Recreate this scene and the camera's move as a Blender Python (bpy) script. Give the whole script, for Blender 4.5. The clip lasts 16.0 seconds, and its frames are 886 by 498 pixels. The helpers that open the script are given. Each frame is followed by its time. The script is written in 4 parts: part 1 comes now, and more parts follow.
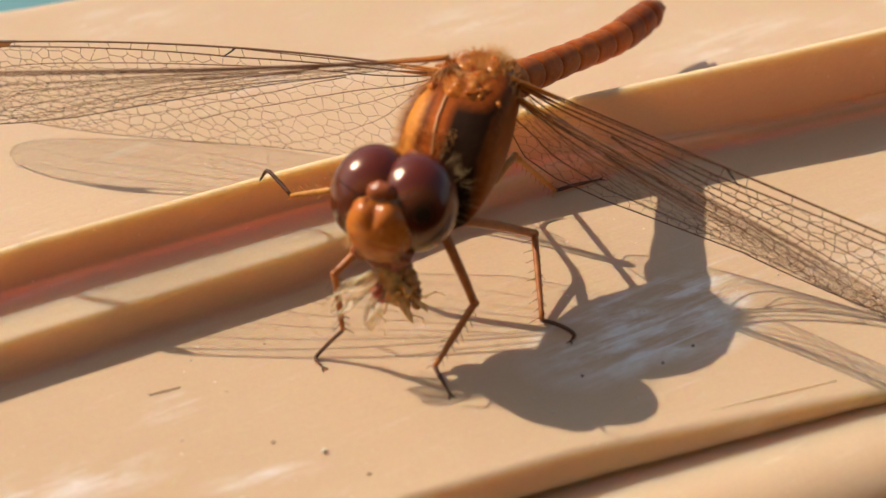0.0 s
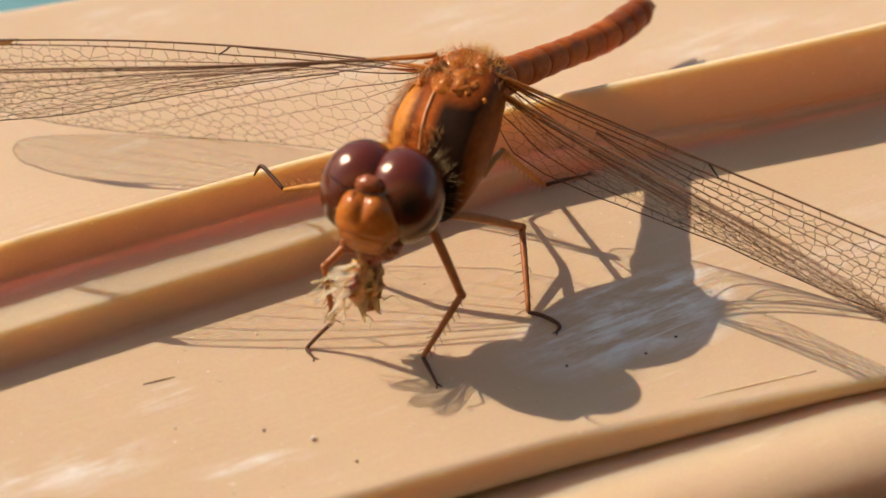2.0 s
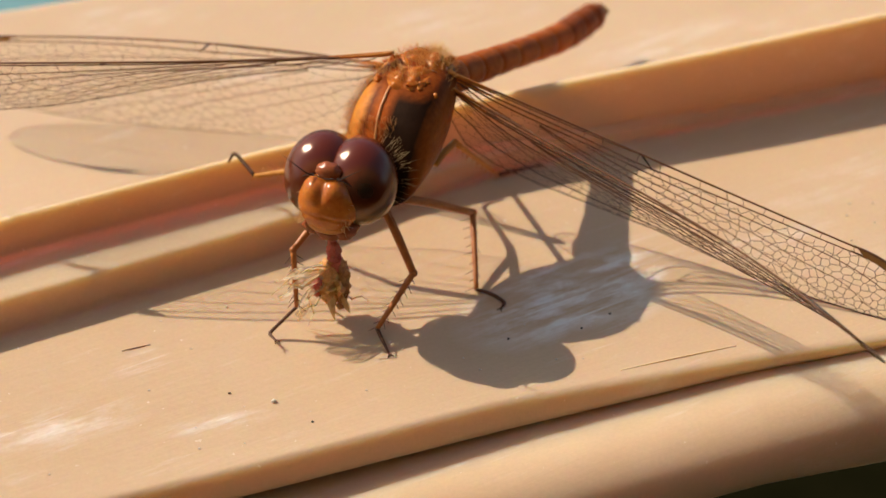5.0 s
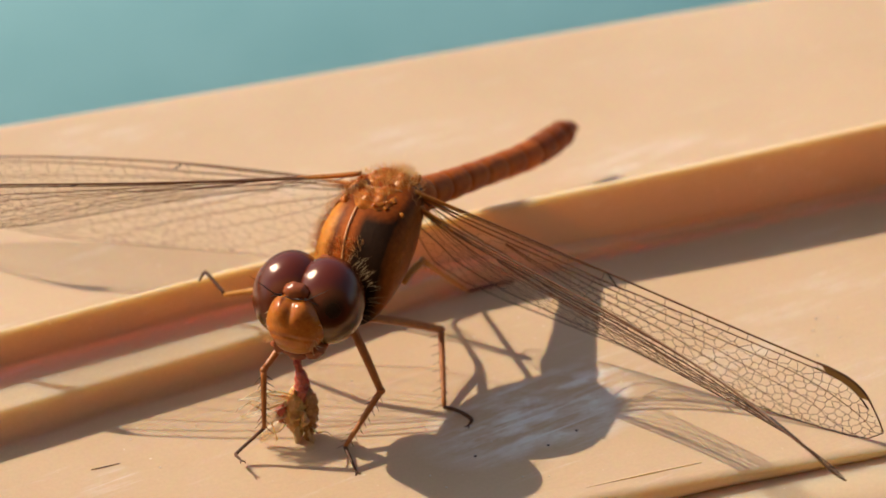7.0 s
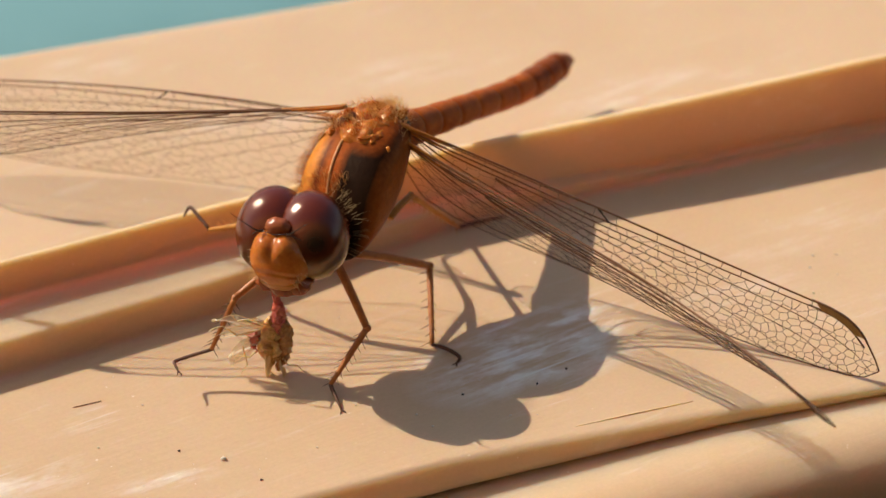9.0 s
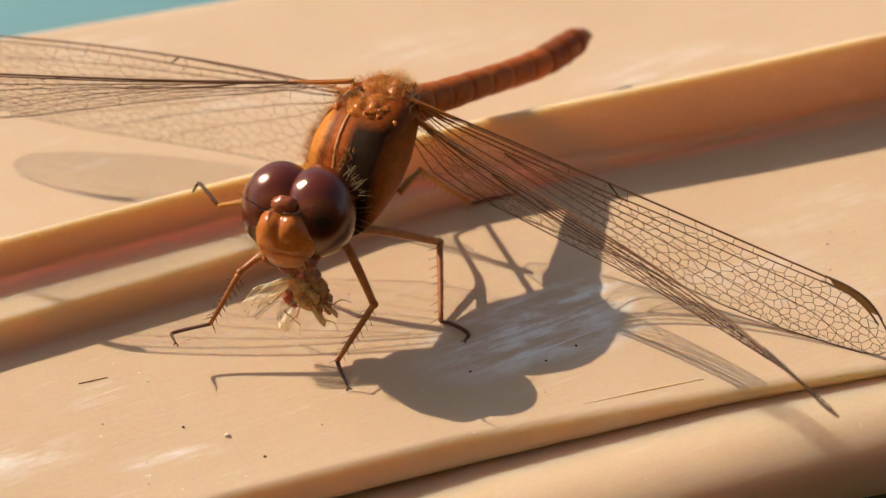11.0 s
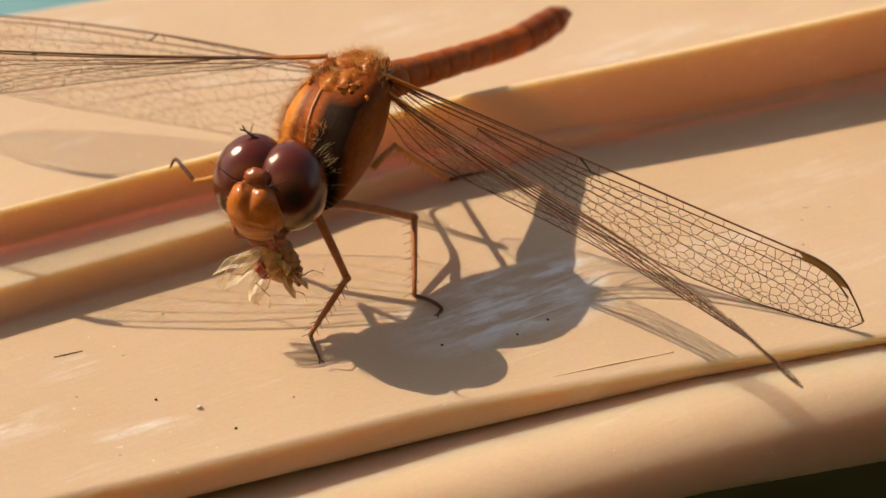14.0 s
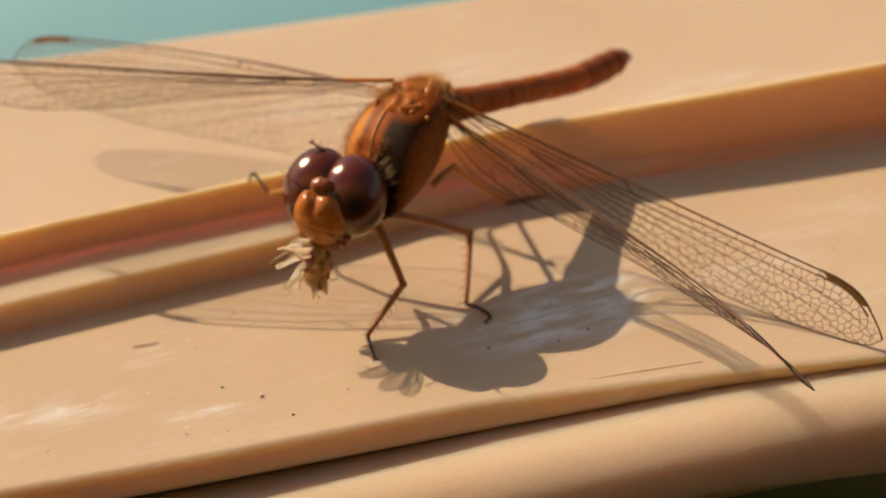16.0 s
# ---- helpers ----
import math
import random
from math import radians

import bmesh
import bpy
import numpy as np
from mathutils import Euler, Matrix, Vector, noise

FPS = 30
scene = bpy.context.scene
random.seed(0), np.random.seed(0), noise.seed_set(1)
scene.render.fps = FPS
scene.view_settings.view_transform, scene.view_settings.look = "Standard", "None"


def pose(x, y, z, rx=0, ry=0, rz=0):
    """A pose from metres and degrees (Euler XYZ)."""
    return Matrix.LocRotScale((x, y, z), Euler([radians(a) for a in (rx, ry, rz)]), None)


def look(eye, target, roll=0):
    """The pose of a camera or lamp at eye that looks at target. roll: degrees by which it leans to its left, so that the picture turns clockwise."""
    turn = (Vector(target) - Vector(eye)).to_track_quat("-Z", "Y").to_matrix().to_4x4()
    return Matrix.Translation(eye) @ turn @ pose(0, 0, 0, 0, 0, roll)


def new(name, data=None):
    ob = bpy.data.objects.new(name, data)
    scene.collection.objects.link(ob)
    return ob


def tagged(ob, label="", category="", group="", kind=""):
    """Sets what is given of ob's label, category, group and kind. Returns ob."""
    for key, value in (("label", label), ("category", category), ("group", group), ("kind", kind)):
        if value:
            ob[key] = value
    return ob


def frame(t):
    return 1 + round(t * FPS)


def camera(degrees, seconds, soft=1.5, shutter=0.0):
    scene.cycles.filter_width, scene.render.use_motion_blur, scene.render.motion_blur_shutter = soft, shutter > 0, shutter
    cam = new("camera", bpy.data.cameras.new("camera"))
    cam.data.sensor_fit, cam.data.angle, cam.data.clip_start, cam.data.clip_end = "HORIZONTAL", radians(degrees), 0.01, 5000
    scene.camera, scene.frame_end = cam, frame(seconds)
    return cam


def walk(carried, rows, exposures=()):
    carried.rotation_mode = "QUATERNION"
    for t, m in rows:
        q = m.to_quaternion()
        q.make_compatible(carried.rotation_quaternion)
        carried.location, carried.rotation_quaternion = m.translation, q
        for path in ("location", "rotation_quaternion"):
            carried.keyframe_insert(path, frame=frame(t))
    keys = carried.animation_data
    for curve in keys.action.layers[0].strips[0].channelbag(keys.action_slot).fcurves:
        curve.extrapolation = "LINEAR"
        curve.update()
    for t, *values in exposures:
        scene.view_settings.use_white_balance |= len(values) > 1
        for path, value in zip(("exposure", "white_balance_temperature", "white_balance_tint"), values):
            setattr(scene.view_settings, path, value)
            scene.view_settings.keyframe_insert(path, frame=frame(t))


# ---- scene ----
from mathutils.kdtree import KDTree

# All lengths below are in millimetres; MM turns them into metres.
MM = 0.001
cam = camera(25.0, 16.0, soft=1.5)
cam.data.dof.use_dof = True
cam.data.dof.focus_distance = 0.0942
cam.data.dof.aperture_fstop = 50.0
PATH = [
    (0, (-7.923, -65.490, 59.155), (-5.108, 12.065, -3.911), -0.99),
    (0.5, (-7.743, -65.176, 58.974), (-5.520, 11.588, -5.075), -1.17),
    (1, (-7.471, -67.429, 60.511), (-5.325, 9.434, -3.423), -1.21),
    (1.5, (-6.490, -67.442, 60.467), (-5.015, 9.812, -3.012), -1.57),
    (2, (-6.336, -67.357, 60.257), (-4.769, 10.212, -2.835), -1.56),
    (2.5, (-5.782, -70.378, 62.654), (-4.812, 7.348, -0.256), -1.88),
    (3, (-5.598, -73.880, 65.235), (-4.942, 4.295, 2.879), -2.04),
    (3.5, (-4.882, -73.285, 64.747), (-3.858, 4.532, 1.950), -1.89),
    (3.7, (-3.769, -73.868, 64.403), (-3.023, 3.955, 1.610), -1.86),
    (5.8, (-2.033, -74.655, 65.404), (-2.127, 3.009, 2.409), -1.68),
    (6, (-1.657, -74.311, 65.823), (-1.593, 4.247, 3.946), -1.63),
    (6.5, (-1.006, -74.451, 65.796), (-0.999, 5.334, 5.510), -1.83),
    (7, (-0.823, -74.788, 65.980), (-0.899, 5.916, 6.931), -1.93),
    (7.5, (-0.818, -74.409, 65.623), (-0.794, 6.212, 6.461), -1.84),
    (8, (-0.452, -74.163, 65.408), (-0.667, 6.246, 5.958), -1.93),
    (8.5, (0.542, -74.328, 64.702), (-0.569, 6.129, 5.327), -2.35),
    (9, (0.846, -73.327, 64.631), (-0.429, 5.527, 3.145), -2.40),
    (11.5, (4.106, -72.894, 63.021), (-0.962, 5.560, 1.221), -4.15),
    (12, (4.418, -72.931, 62.873), (-0.775, 5.430, 0.964), -4.27),
    (12.5, (4.628, -73.017, 62.676), (-0.633, 5.488, 0.957), -4.33),
    (13, (5.032, -72.746, 62.790), (-0.716, 5.172, 0.375), -4.55),
    (13.5, (5.416, -73.261, 62.560), (-0.454, 4.869, 0.421), -4.50),
    (14, (6.070, -73.901, 62.617), (0.271, 4.503, 0.818), -4.44),
    (14.5, (12.013, -76.766, 63.503), (3.869, 2.649, 3.279), -4.90),
    (15, (11.545, -80.590, 63.281), (1.280, -0.213, 4.680), -4.90),
    (15.5, (10.693, -82.456, 63.759), (-0.988, -1.534, 6.181), -4.89),
    (16, (10.441, -82.415, 63.575), (-1.613, -1.517, 6.041), -4.98),
]
EXPOSURE = 0.45


def mm(p):
    return tuple(c * MM for c in p)


walk(cam, [(t, look(mm(eye), mm(target), roll)) for t, eye, target, roll in PATH],
     [(0.0, EXPOSURE, 6460, 9), (9.2, EXPOSURE, 6460, 9), (12.0, EXPOSURE, 6640, 9), (14.5, EXPOSURE - 0.04, 6900, 9), (16.0, EXPOSURE - 0.2, 7020, 9)])

# ---- light ----
SUN = Vector((-1.0, 0.62, 1.0)).normalized()
world = bpy.data.worlds.new("world")
scene.world = world
world.use_nodes = True
wn, wl = world.node_tree.nodes, world.node_tree.links
sky = wn.new("ShaderNodeTexSky")
sky.sky_type = "NISHITA"
sky.sun_disc = False
sky.sun_elevation = math.asin(SUN.z)
sky.dust_density = 1.6
sky.ozone_density = 0.5
sky.sun_rotation = math.atan2(SUN.x, SUN.y)
haze = wn.new("ShaderNodeMix")
haze.data_type, haze.blend_type = "RGBA", "MULTIPLY"
haze.inputs[0].default_value = 1.0
haze.inputs[7].default_value = (0.86, 1.04, 1.12, 1)
wl.new(sky.outputs["Color"], haze.inputs[6])
wl.new(haze.outputs[2], wn["Background"].inputs["Color"])
wn["Background"].inputs["Strength"].default_value = 0.078
sun = new("sun", bpy.data.lights.new("sun", "SUN"))
sun.data.energy = 3.6
sun.data.angle = radians(0.45)
sun.data.color = (1.0, 0.865, 0.72)
sun.matrix_world = look(SUN * 3, (0, 0, 0))


# ---- materials ----
def material(name):
    m = bpy.data.materials.new(name)
    m.use_nodes = True
    nt = m.node_tree
    return m, nt, nt.nodes["Principled BSDF"]


def texture_space(nt, scale=1.0, stretch=(1, 1, 1), turn=0.0):
    """Object coordinates in millimetres."""
    co = nt.nodes.new("ShaderNodeTexCoord")
    mp = nt.nodes.new("ShaderNodeMapping")
    mp.inputs["Scale"].default_value = [1000 * scale * s for s in stretch]
    mp.inputs["Rotation"].default_value = (0, 0, turn)
    nt.links.new(co.outputs["Object"], mp.inputs["Vector"])
    return mp.outputs["Vector"]


def turned_space(nt, size, turn):
    """Coordinates turned about z, then divided by size (millimetres)."""
    co = nt.nodes.new("ShaderNodeTexCoord")
    mp = nt.nodes.new("ShaderNodeMapping")
    mp.vector_type = "TEXTURE"
    mp.inputs["Rotation"].default_value = (0, 0, radians(turn))
    mp.inputs["Scale"].default_value = [q * MM for q in size]
    nt.links.new(co.outputs["Object"], mp.inputs["Vector"])
    return mp.outputs["Vector"]


def noise_node(nt, vec, scale, detail=4.0, rough=0.6):
    n = nt.nodes.new("ShaderNodeTexNoise")
    n.inputs["Scale"].default_value = scale
    n.inputs["Detail"].default_value = detail
    n.inputs["Roughness"].default_value = rough
    nt.links.new(vec, n.inputs["Vector"])
    return n.outputs["Fac"]


def ramp(nt, fac, stops):
    r = nt.nodes.new("ShaderNodeValToRGB")
    r.color_ramp.elements[0].position, r.color_ramp.elements[0].color = stops[0][0], (*stops[0][1], 1)
    r.color_ramp.elements[1].position, r.color_ramp.elements[1].color = stops[-1][0], (*stops[-1][1], 1)
    for p, c in stops[1:-1]:
        r.color_ramp.elements.new(p).color = (*c, 1)
    nt.links.new(fac, r.inputs["Fac"])
    return r.outputs["Color"]


def mix_color(nt, fac, a, b, mode="MIX"):
    m = nt.nodes.new("ShaderNodeMix")
    m.data_type, m.blend_type = "RGBA", mode
    for k, v in ((0, fac), (6, a), (7, b)):
        if isinstance(v, (int, float)):
            m.inputs[k].default_value = v
        elif isinstance(v, tuple):
            m.inputs[k].default_value = (*v, 1)
        else:
            nt.links.new(v, m.inputs[k])
    return m.outputs[2]


def math_node(nt, op, a, b=0.0, clamp=False):
    m = nt.nodes.new("ShaderNodeMath")
    m.operation, m.use_clamp = op, clamp
    for k, v in ((0, a), (1, b)):
        if isinstance(v, (int, float)):
            m.inputs[k].default_value = v
        else:
            nt.links.new(v, m.inputs[k])
    return m.outputs[0]


def bump(nt, bsdf, height, strength=0.3, distance=0.05):
    b = nt.nodes.new("ShaderNodeBump")
    b.inputs["Strength"].default_value = strength
    b.inputs["Distance"].default_value = distance * MM
    nt.links.new(height, b.inputs["Height"])
    nt.links.new(b.outputs["Normal"], bsdf.inputs["Normal"])


def coat_material(name, dark, light, scale, roughness=0.45, bumps=0.3, fine=6.0, sss=0.0, sheen=0.0):
    """Chitin, wood, soil and the like: two scales of noise in colour and relief."""
    m, nt, b = material(name)
    v = texture_space(nt)
    big, small = noise_node(nt, v, scale), noise_node(nt, v, scale * fine, 3.0)
    both = math_node(nt, "ADD", math_node(nt, "MULTIPLY", big, 0.65), math_node(nt, "MULTIPLY", small, 0.35))
    nt.links.new(ramp(nt, both, [(0.3, dark), (0.7, light)]), b.inputs["Base Color"])
    b.inputs["Roughness"].default_value = roughness
    b.inputs["Specular IOR Level"].default_value = 0.35
    if sss:
        b.inputs["Subsurface Weight"].default_value = sss
        b.inputs["Subsurface Radius"].default_value = (1.0, 0.4, 0.15)
        b.inputs["Subsurface Scale"].default_value = 0.6 * MM
    if sheen:
        b.inputs["Sheen Weight"].default_value = sheen
    bump(nt, b, small, bumps, 0.06)
    return m


def ellipse_mask(nt, center, radii, turn):
    """1 inside a soft ellipse on the panel, 0 outside."""
    co = nt.nodes.new("ShaderNodeTexCoord")
    mp = nt.nodes.new("ShaderNodeMapping")
    mp.vector_type = "TEXTURE"
    mp.inputs["Location"].default_value = (center[0] * MM, center[1] * MM, 0.006)
    mp.inputs["Rotation"].default_value = (0, 0, radians(turn))
    mp.inputs["Scale"].default_value = (radii[0] * MM, radii[1] * MM, 0.05)
    nt.links.new(co.outputs["Object"], mp.inputs["Vector"])
    ln = nt.nodes.new("ShaderNodeVectorMath")
    ln.operation = "LENGTH"
    nt.links.new(mp.outputs["Vector"], ln.inputs[0])
    return ramp(nt, ln.outputs["Value"], [(0.35, (1, 1, 1)), (1.0, (0, 0, 0))])


def plastic_material(name, depth, spread_rgb, weight):
    """Weathered beige plastic with pale scuffs and fine scratches; light wanders depth millimetres in it."""
    m, nt, b = material(name)
    v = texture_space(nt)
    along = turned_space(nt, (7.0, 0.8, 2.0), 26)
    wide = turned_space(nt, (4.0, 1.7, 3.0), 22)
    cloud = noise_node(nt, v, 0.06, 5.0, 0.6)
    base = ramp(nt, cloud, [(0.3, (0.575, 0.375, 0.212)), (0.7, (0.635, 0.435, 0.265))])
    streak = noise_node(nt, along, 1.0, 6.0, 0.65)
    patch = noise_node(nt, wide, 1.0, 5.0, 0.65)
    worn = None
    for center, radii, turn, strength in SCUFFS:
        e = math_node(nt, "MULTIPLY", ellipse_mask(nt, center, radii, turn), strength)
        worn = e if worn is None else math_node(nt, "MAXIMUM", worn, e)
    lines = ramp(nt, streak, [(0.46, (0, 0, 0)), (0.60, (1, 1, 1))])
    blotch = ramp(nt, patch, [(0.46, (0, 0, 0)), (0.62, (1, 1, 1))])
    gate = ramp(nt, noise_node(nt, turned_space(nt, (3.6, 1.9, 3.0), 24), 1.0, 3.0), [(0.36, (0, 0, 0)), (0.50, (1, 1, 1))])
    hair_lines = ramp(nt, noise_node(nt, turned_space(nt, (7.0, 0.22, 2.0), 27), 1.0, 2.0), [(0.62, (0, 0, 0)), (0.72, (1, 1, 1))])
    marks = math_node(nt, "ADD", math_node(nt, "MULTIPLY", gate, math_node(nt, "ADD", math_node(nt, "MULTIPLY", lines, 0.8), math_node(nt, "MULTIPLY", blotch, 0.9))), math_node(nt, "MULTIPLY", hair_lines, 0.9))
    scuff = math_node(nt, "MULTIPLY", worn, marks, True)
    stray = math_node(nt, "MULTIPLY", ramp(nt, streak, [(0.55, (0, 0, 0)), (0.75, (0.35, 0.35, 0.35))]), blotch)
    scuff = math_node(nt, "MAXIMUM", scuff, stray)
    # scuffs whiten the plastic; the sky they reflect is painted in too
    color = mix_color(nt, math_node(nt, "MULTIPLY", scuff, 0.9), base, (0.86, 0.80, 0.73))
    speck = noise_node(nt, v, 2.6, 2.0, 0.5)
    color = mix_color(nt, ramp(nt, speck, [(0.74, (0, 0, 0)), (0.78, (0.5, 0.5, 0.5))]), color, (0.85, 0.74, 0.58))
    dust = noise_node(nt, v, 5.0, 3.0, 0.7)
    color = mix_color(nt, 1.0, color, ramp(nt, dust, [(0.3, (0.96, 0.96, 0.96)), (0.7, (1.03, 1.03, 1.03))]), "MULTIPLY")
    nt.links.new(color, b.inputs["Base Color"])
    rough = math_node(nt, "SUBTRACT", math_node(nt, "MULTIPLY_ADD", streak, 0.25), math_node(nt, "MULTIPLY", scuff, 0.16))
    nt.links.new(math_node(nt, "ADD", rough, 0.27), b.inputs["Roughness"])
    b.inputs["Subsurface Weight"].default_value = weight
    b.inputs["Subsurface Radius"].default_value = spread_rgb
    b.inputs["Subsurface Scale"].default_value = depth * MM
    b.inputs["Coat Weight"].default_value = 0.5
    b.inputs["Coat Roughness"].default_value = 0.3
    fine = math_node(nt, "ADD", noise_node(nt, along, 3.0, 4.0), math_node(nt, "MULTIPLY", noise_node(nt, v, 0.3, 5.0), 2.5))
    bump(nt, b, math_node(nt, "ADD", fine, math_node(nt, "MULTIPLY", scuff, 1.2)), 0.4, 0.05)
    return m


# worn patches: centre, radii, turn in degrees, strength
SCUFFS = [((4.2, 1.6), (7.5, 3.6), 27, 1.0), ((-21.2, -7.0), (5.0, 1.6), 12, 0.45), ((-13.5, -7.2), (3.2, 0.7), 12, 0.4), ((17.5, 9.6), (6.5, 1.8), 17, 0.2), ((14.0, 5.0), (6.0, 2.0), 20, 0.18),
          ((-17.4, -2.9), (1.7, 1.3), 10, 0.3), ((12.0, 24.0), (8.0, 2.4), 15, 0.3), ((-2.0, 27.0), (7.0, 2.0), 14, 0.25), ((-12.0, 22.0), (6.0, 2.0), 12, 0.25), ((-22.0, 28.0), (4.0, 2.0), 12, 0.3), ((20.0, 3.5), (6.0, 1.2), 14, 0.25)]


def eye_material():
    """Compound eye: wine brown above, olive below, with a painted pseudopupil and a glossy coat."""
    m, nt, b = material("compound_eye")
    co = nt.nodes.new("ShaderNodeTexCoord")
    sep = nt.nodes.new("ShaderNodeSeparateXYZ")
    nt.links.new(co.outputs["Object"], sep.inputs[0])
    v = texture_space(nt)
    wob = math_node(nt, "MULTIPLY", noise_node(nt, v, 0.8), 0.2)
    h = math_node(nt, "ADD", math_node(nt, "MULTIPLY", sep.outputs["Z"], 250.0), math_node(nt, "ADD", wob, 0.42))
    col = ramp(nt, h, [(0.0, (0.36, 0.25, 0.07)), (0.2, (0.20, 0.12, 0.03)), (0.38, (0.09, 0.036, 0.010)), (0.55, (0.085, 0.014, 0.004)), (0.95, (0.12, 0.017, 0.005))])
    # pseudopupil: the dark point facing the viewer is put into the colour
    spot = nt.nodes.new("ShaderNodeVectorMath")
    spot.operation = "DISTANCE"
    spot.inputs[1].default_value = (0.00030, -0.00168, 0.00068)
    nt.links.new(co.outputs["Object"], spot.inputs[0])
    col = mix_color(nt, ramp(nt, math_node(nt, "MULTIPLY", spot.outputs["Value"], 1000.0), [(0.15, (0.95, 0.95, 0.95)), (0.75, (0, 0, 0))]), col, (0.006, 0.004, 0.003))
    nt.links.new(col, b.inputs["Base Color"])
    b.inputs["Roughness"].default_value = 0.11
    b.inputs["IOR"].default_value = 1.72
    b.inputs["Specular Tint"].default_value = (1.0, 0.72, 0.55, 1)
    return m


def thorax_material():
    """Rust and ochre side panels with dark brown bands, along the body."""
    m, nt, b = material("thorax_chitin")
    v = texture_space(nt, 1.0)
    sep = nt.nodes.new("ShaderNodeSeparateXYZ")
    nt.links.new(v, sep.inputs[0])
    across = math_node(nt, "ADD", math_node(nt, "MULTIPLY", sep.outputs["X"], 0.9075), math_node(nt, "MULTIPLY", sep.outputs["Y"], -0.42))
    wav = math_node(nt, "ADD", across, math_node(nt, "MULTIPLY", noise_node(nt, v, 0.9, 3.0), 0.3))
    place = nt.nodes.new("ShaderNodeMapRange")
    place.inputs["From Min"].default_value, place.inputs["From Max"].default_value = -2.65, 1.95
    nt.links.new(wav, place.inputs["Value"])
    col = ramp(nt, place.outputs[0], [(0.0, (0.24, 0.06, 0.009)), (0.08, (0.56, 0.21, 0.03)), (0.19, (0.54, 0.18, 0.022)), (0.26, (0.13, 0.022, 0.004)), (0.32, (0.42, 0.095, 0.012)), (0.43, (0.40, 0.085, 0.011)), (0.54, (0.016, 0.006, 0.003)), (0.85, (0.016, 0.006, 0.003)), (0.93, (0.26, 0.065, 0.010)), (1.0, (0.36, 0.09, 0.012))])
    crown = ramp(nt, math_node(nt, "MULTIPLY", sep.outputs["Z"], 0.1), [(0.95, (0, 0, 0)), (0.985, (1, 1, 1))])
    col = mix_color(nt, crown, col, (0.26, 0.055, 0.007))
    fleck = noise_node(nt, v, 3.5, 4.0)
    col = mix_color(nt, 1.0, col, ramp(nt, fleck, [(0.3, (0.78, 0.74, 0.7)), (0.65, (1.15, 1.15, 1.15))]), "MULTIPLY")
    nt.links.new(col, b.inputs["Base Color"])
    b.inputs["Roughness"].default_value = 0.42
    b.inputs["Specular IOR Level"].default_value = 0.12
    b.inputs["Specular Tint"].default_value = (1.0, 0.62, 0.32, 1)
    b.inputs["Subsurface Weight"].default_value = 0.25
    b.inputs["Subsurface Radius"].default_value = (1.0, 0.3, 0.1)
    b.inputs["Subsurface Scale"].default_value = 0.5 * MM
    bump(nt, b, noise_node(nt, v, 5.0), 0.3, 0.08)
    return m


def membrane_material(name, tint, gloss):
    """Clear wing film: mostly transparent, with a weak sheen."""
    m = bpy.data.materials.new(name)
    m.use_nodes = True
    nt = m.node_tree
    nt.nodes.clear()
    out = nt.nodes.new("ShaderNodeOutputMaterial")
    clear = nt.nodes.new("ShaderNodeBsdfTransparent")
    clear.inputs["Color"].default_value = (*tint, 1)
    shine = nt.nodes.new("ShaderNodeBsdfGlossy")
    shine.inputs["Roughness"].default_value = 0.22
    fres = nt.nodes.new("ShaderNodeFresnel")
    fres.inputs["IOR"].default_value = 1.45
    amount = math_node(nt, "MULTIPLY", fres.outputs[0], gloss)
    mix = nt.nodes.new("ShaderNodeMixShader")
    nt.links.new(amount, mix.inputs[0])
    nt.links.new(clear.outputs[0], mix.inputs[1])
    nt.links.new(shine.outputs[0], mix.inputs[2])
    nt.links.new(mix.outputs[0], out.inputs["Surface"])
    v = texture_space(nt)
    b = nt.nodes.new("ShaderNodeBump")
    b.inputs["Strength"].default_value = 0.4
    b.inputs["Distance"].default_value = 0.04 * MM
    nt.links.new(noise_node(nt, v, 1.8), b.inputs["Height"])
    nt.links.new(b.outputs["Normal"], shine.inputs["Normal"])
    return m


def sheer_material(name, dark, light, glow, amount):
    """Thin horn or hair that lets light through."""
    m = coat_material(name, dark, light, 1.5, 0.4)
    nt = m.node_tree
    through_light = nt.nodes.new("ShaderNodeBsdfTranslucent")
    through_light.inputs["Color"].default_value = (*glow, 1)
    mix = nt.nodes.new("ShaderNodeMixShader")
    mix.inputs[0].default_value = amount
    nt.links.new(nt.nodes["Principled BSDF"].outputs[0], mix.inputs[1])
    nt.links.new(through_light.outputs[0], mix.inputs[2])
    nt.links.new(mix.outputs[0], nt.nodes["Material Output"].inputs["Surface"])
    return m


PLASTIC = plastic_material("beige_plastic", 0.9, (1.0, 0.45, 0.15), 0.45)
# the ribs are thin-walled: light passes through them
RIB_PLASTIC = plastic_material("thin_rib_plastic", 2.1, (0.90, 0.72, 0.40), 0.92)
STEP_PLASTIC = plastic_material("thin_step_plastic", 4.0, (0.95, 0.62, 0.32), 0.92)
EYE = eye_material()
THORAX = thorax_material()
MEMBRANE = membrane_material("wing_membrane", (0.98, 0.972, 0.955), 0.07)
PREY_WING = membrane_material("prey_wing_film", (0.96, 0.92, 0.84), 0.5)


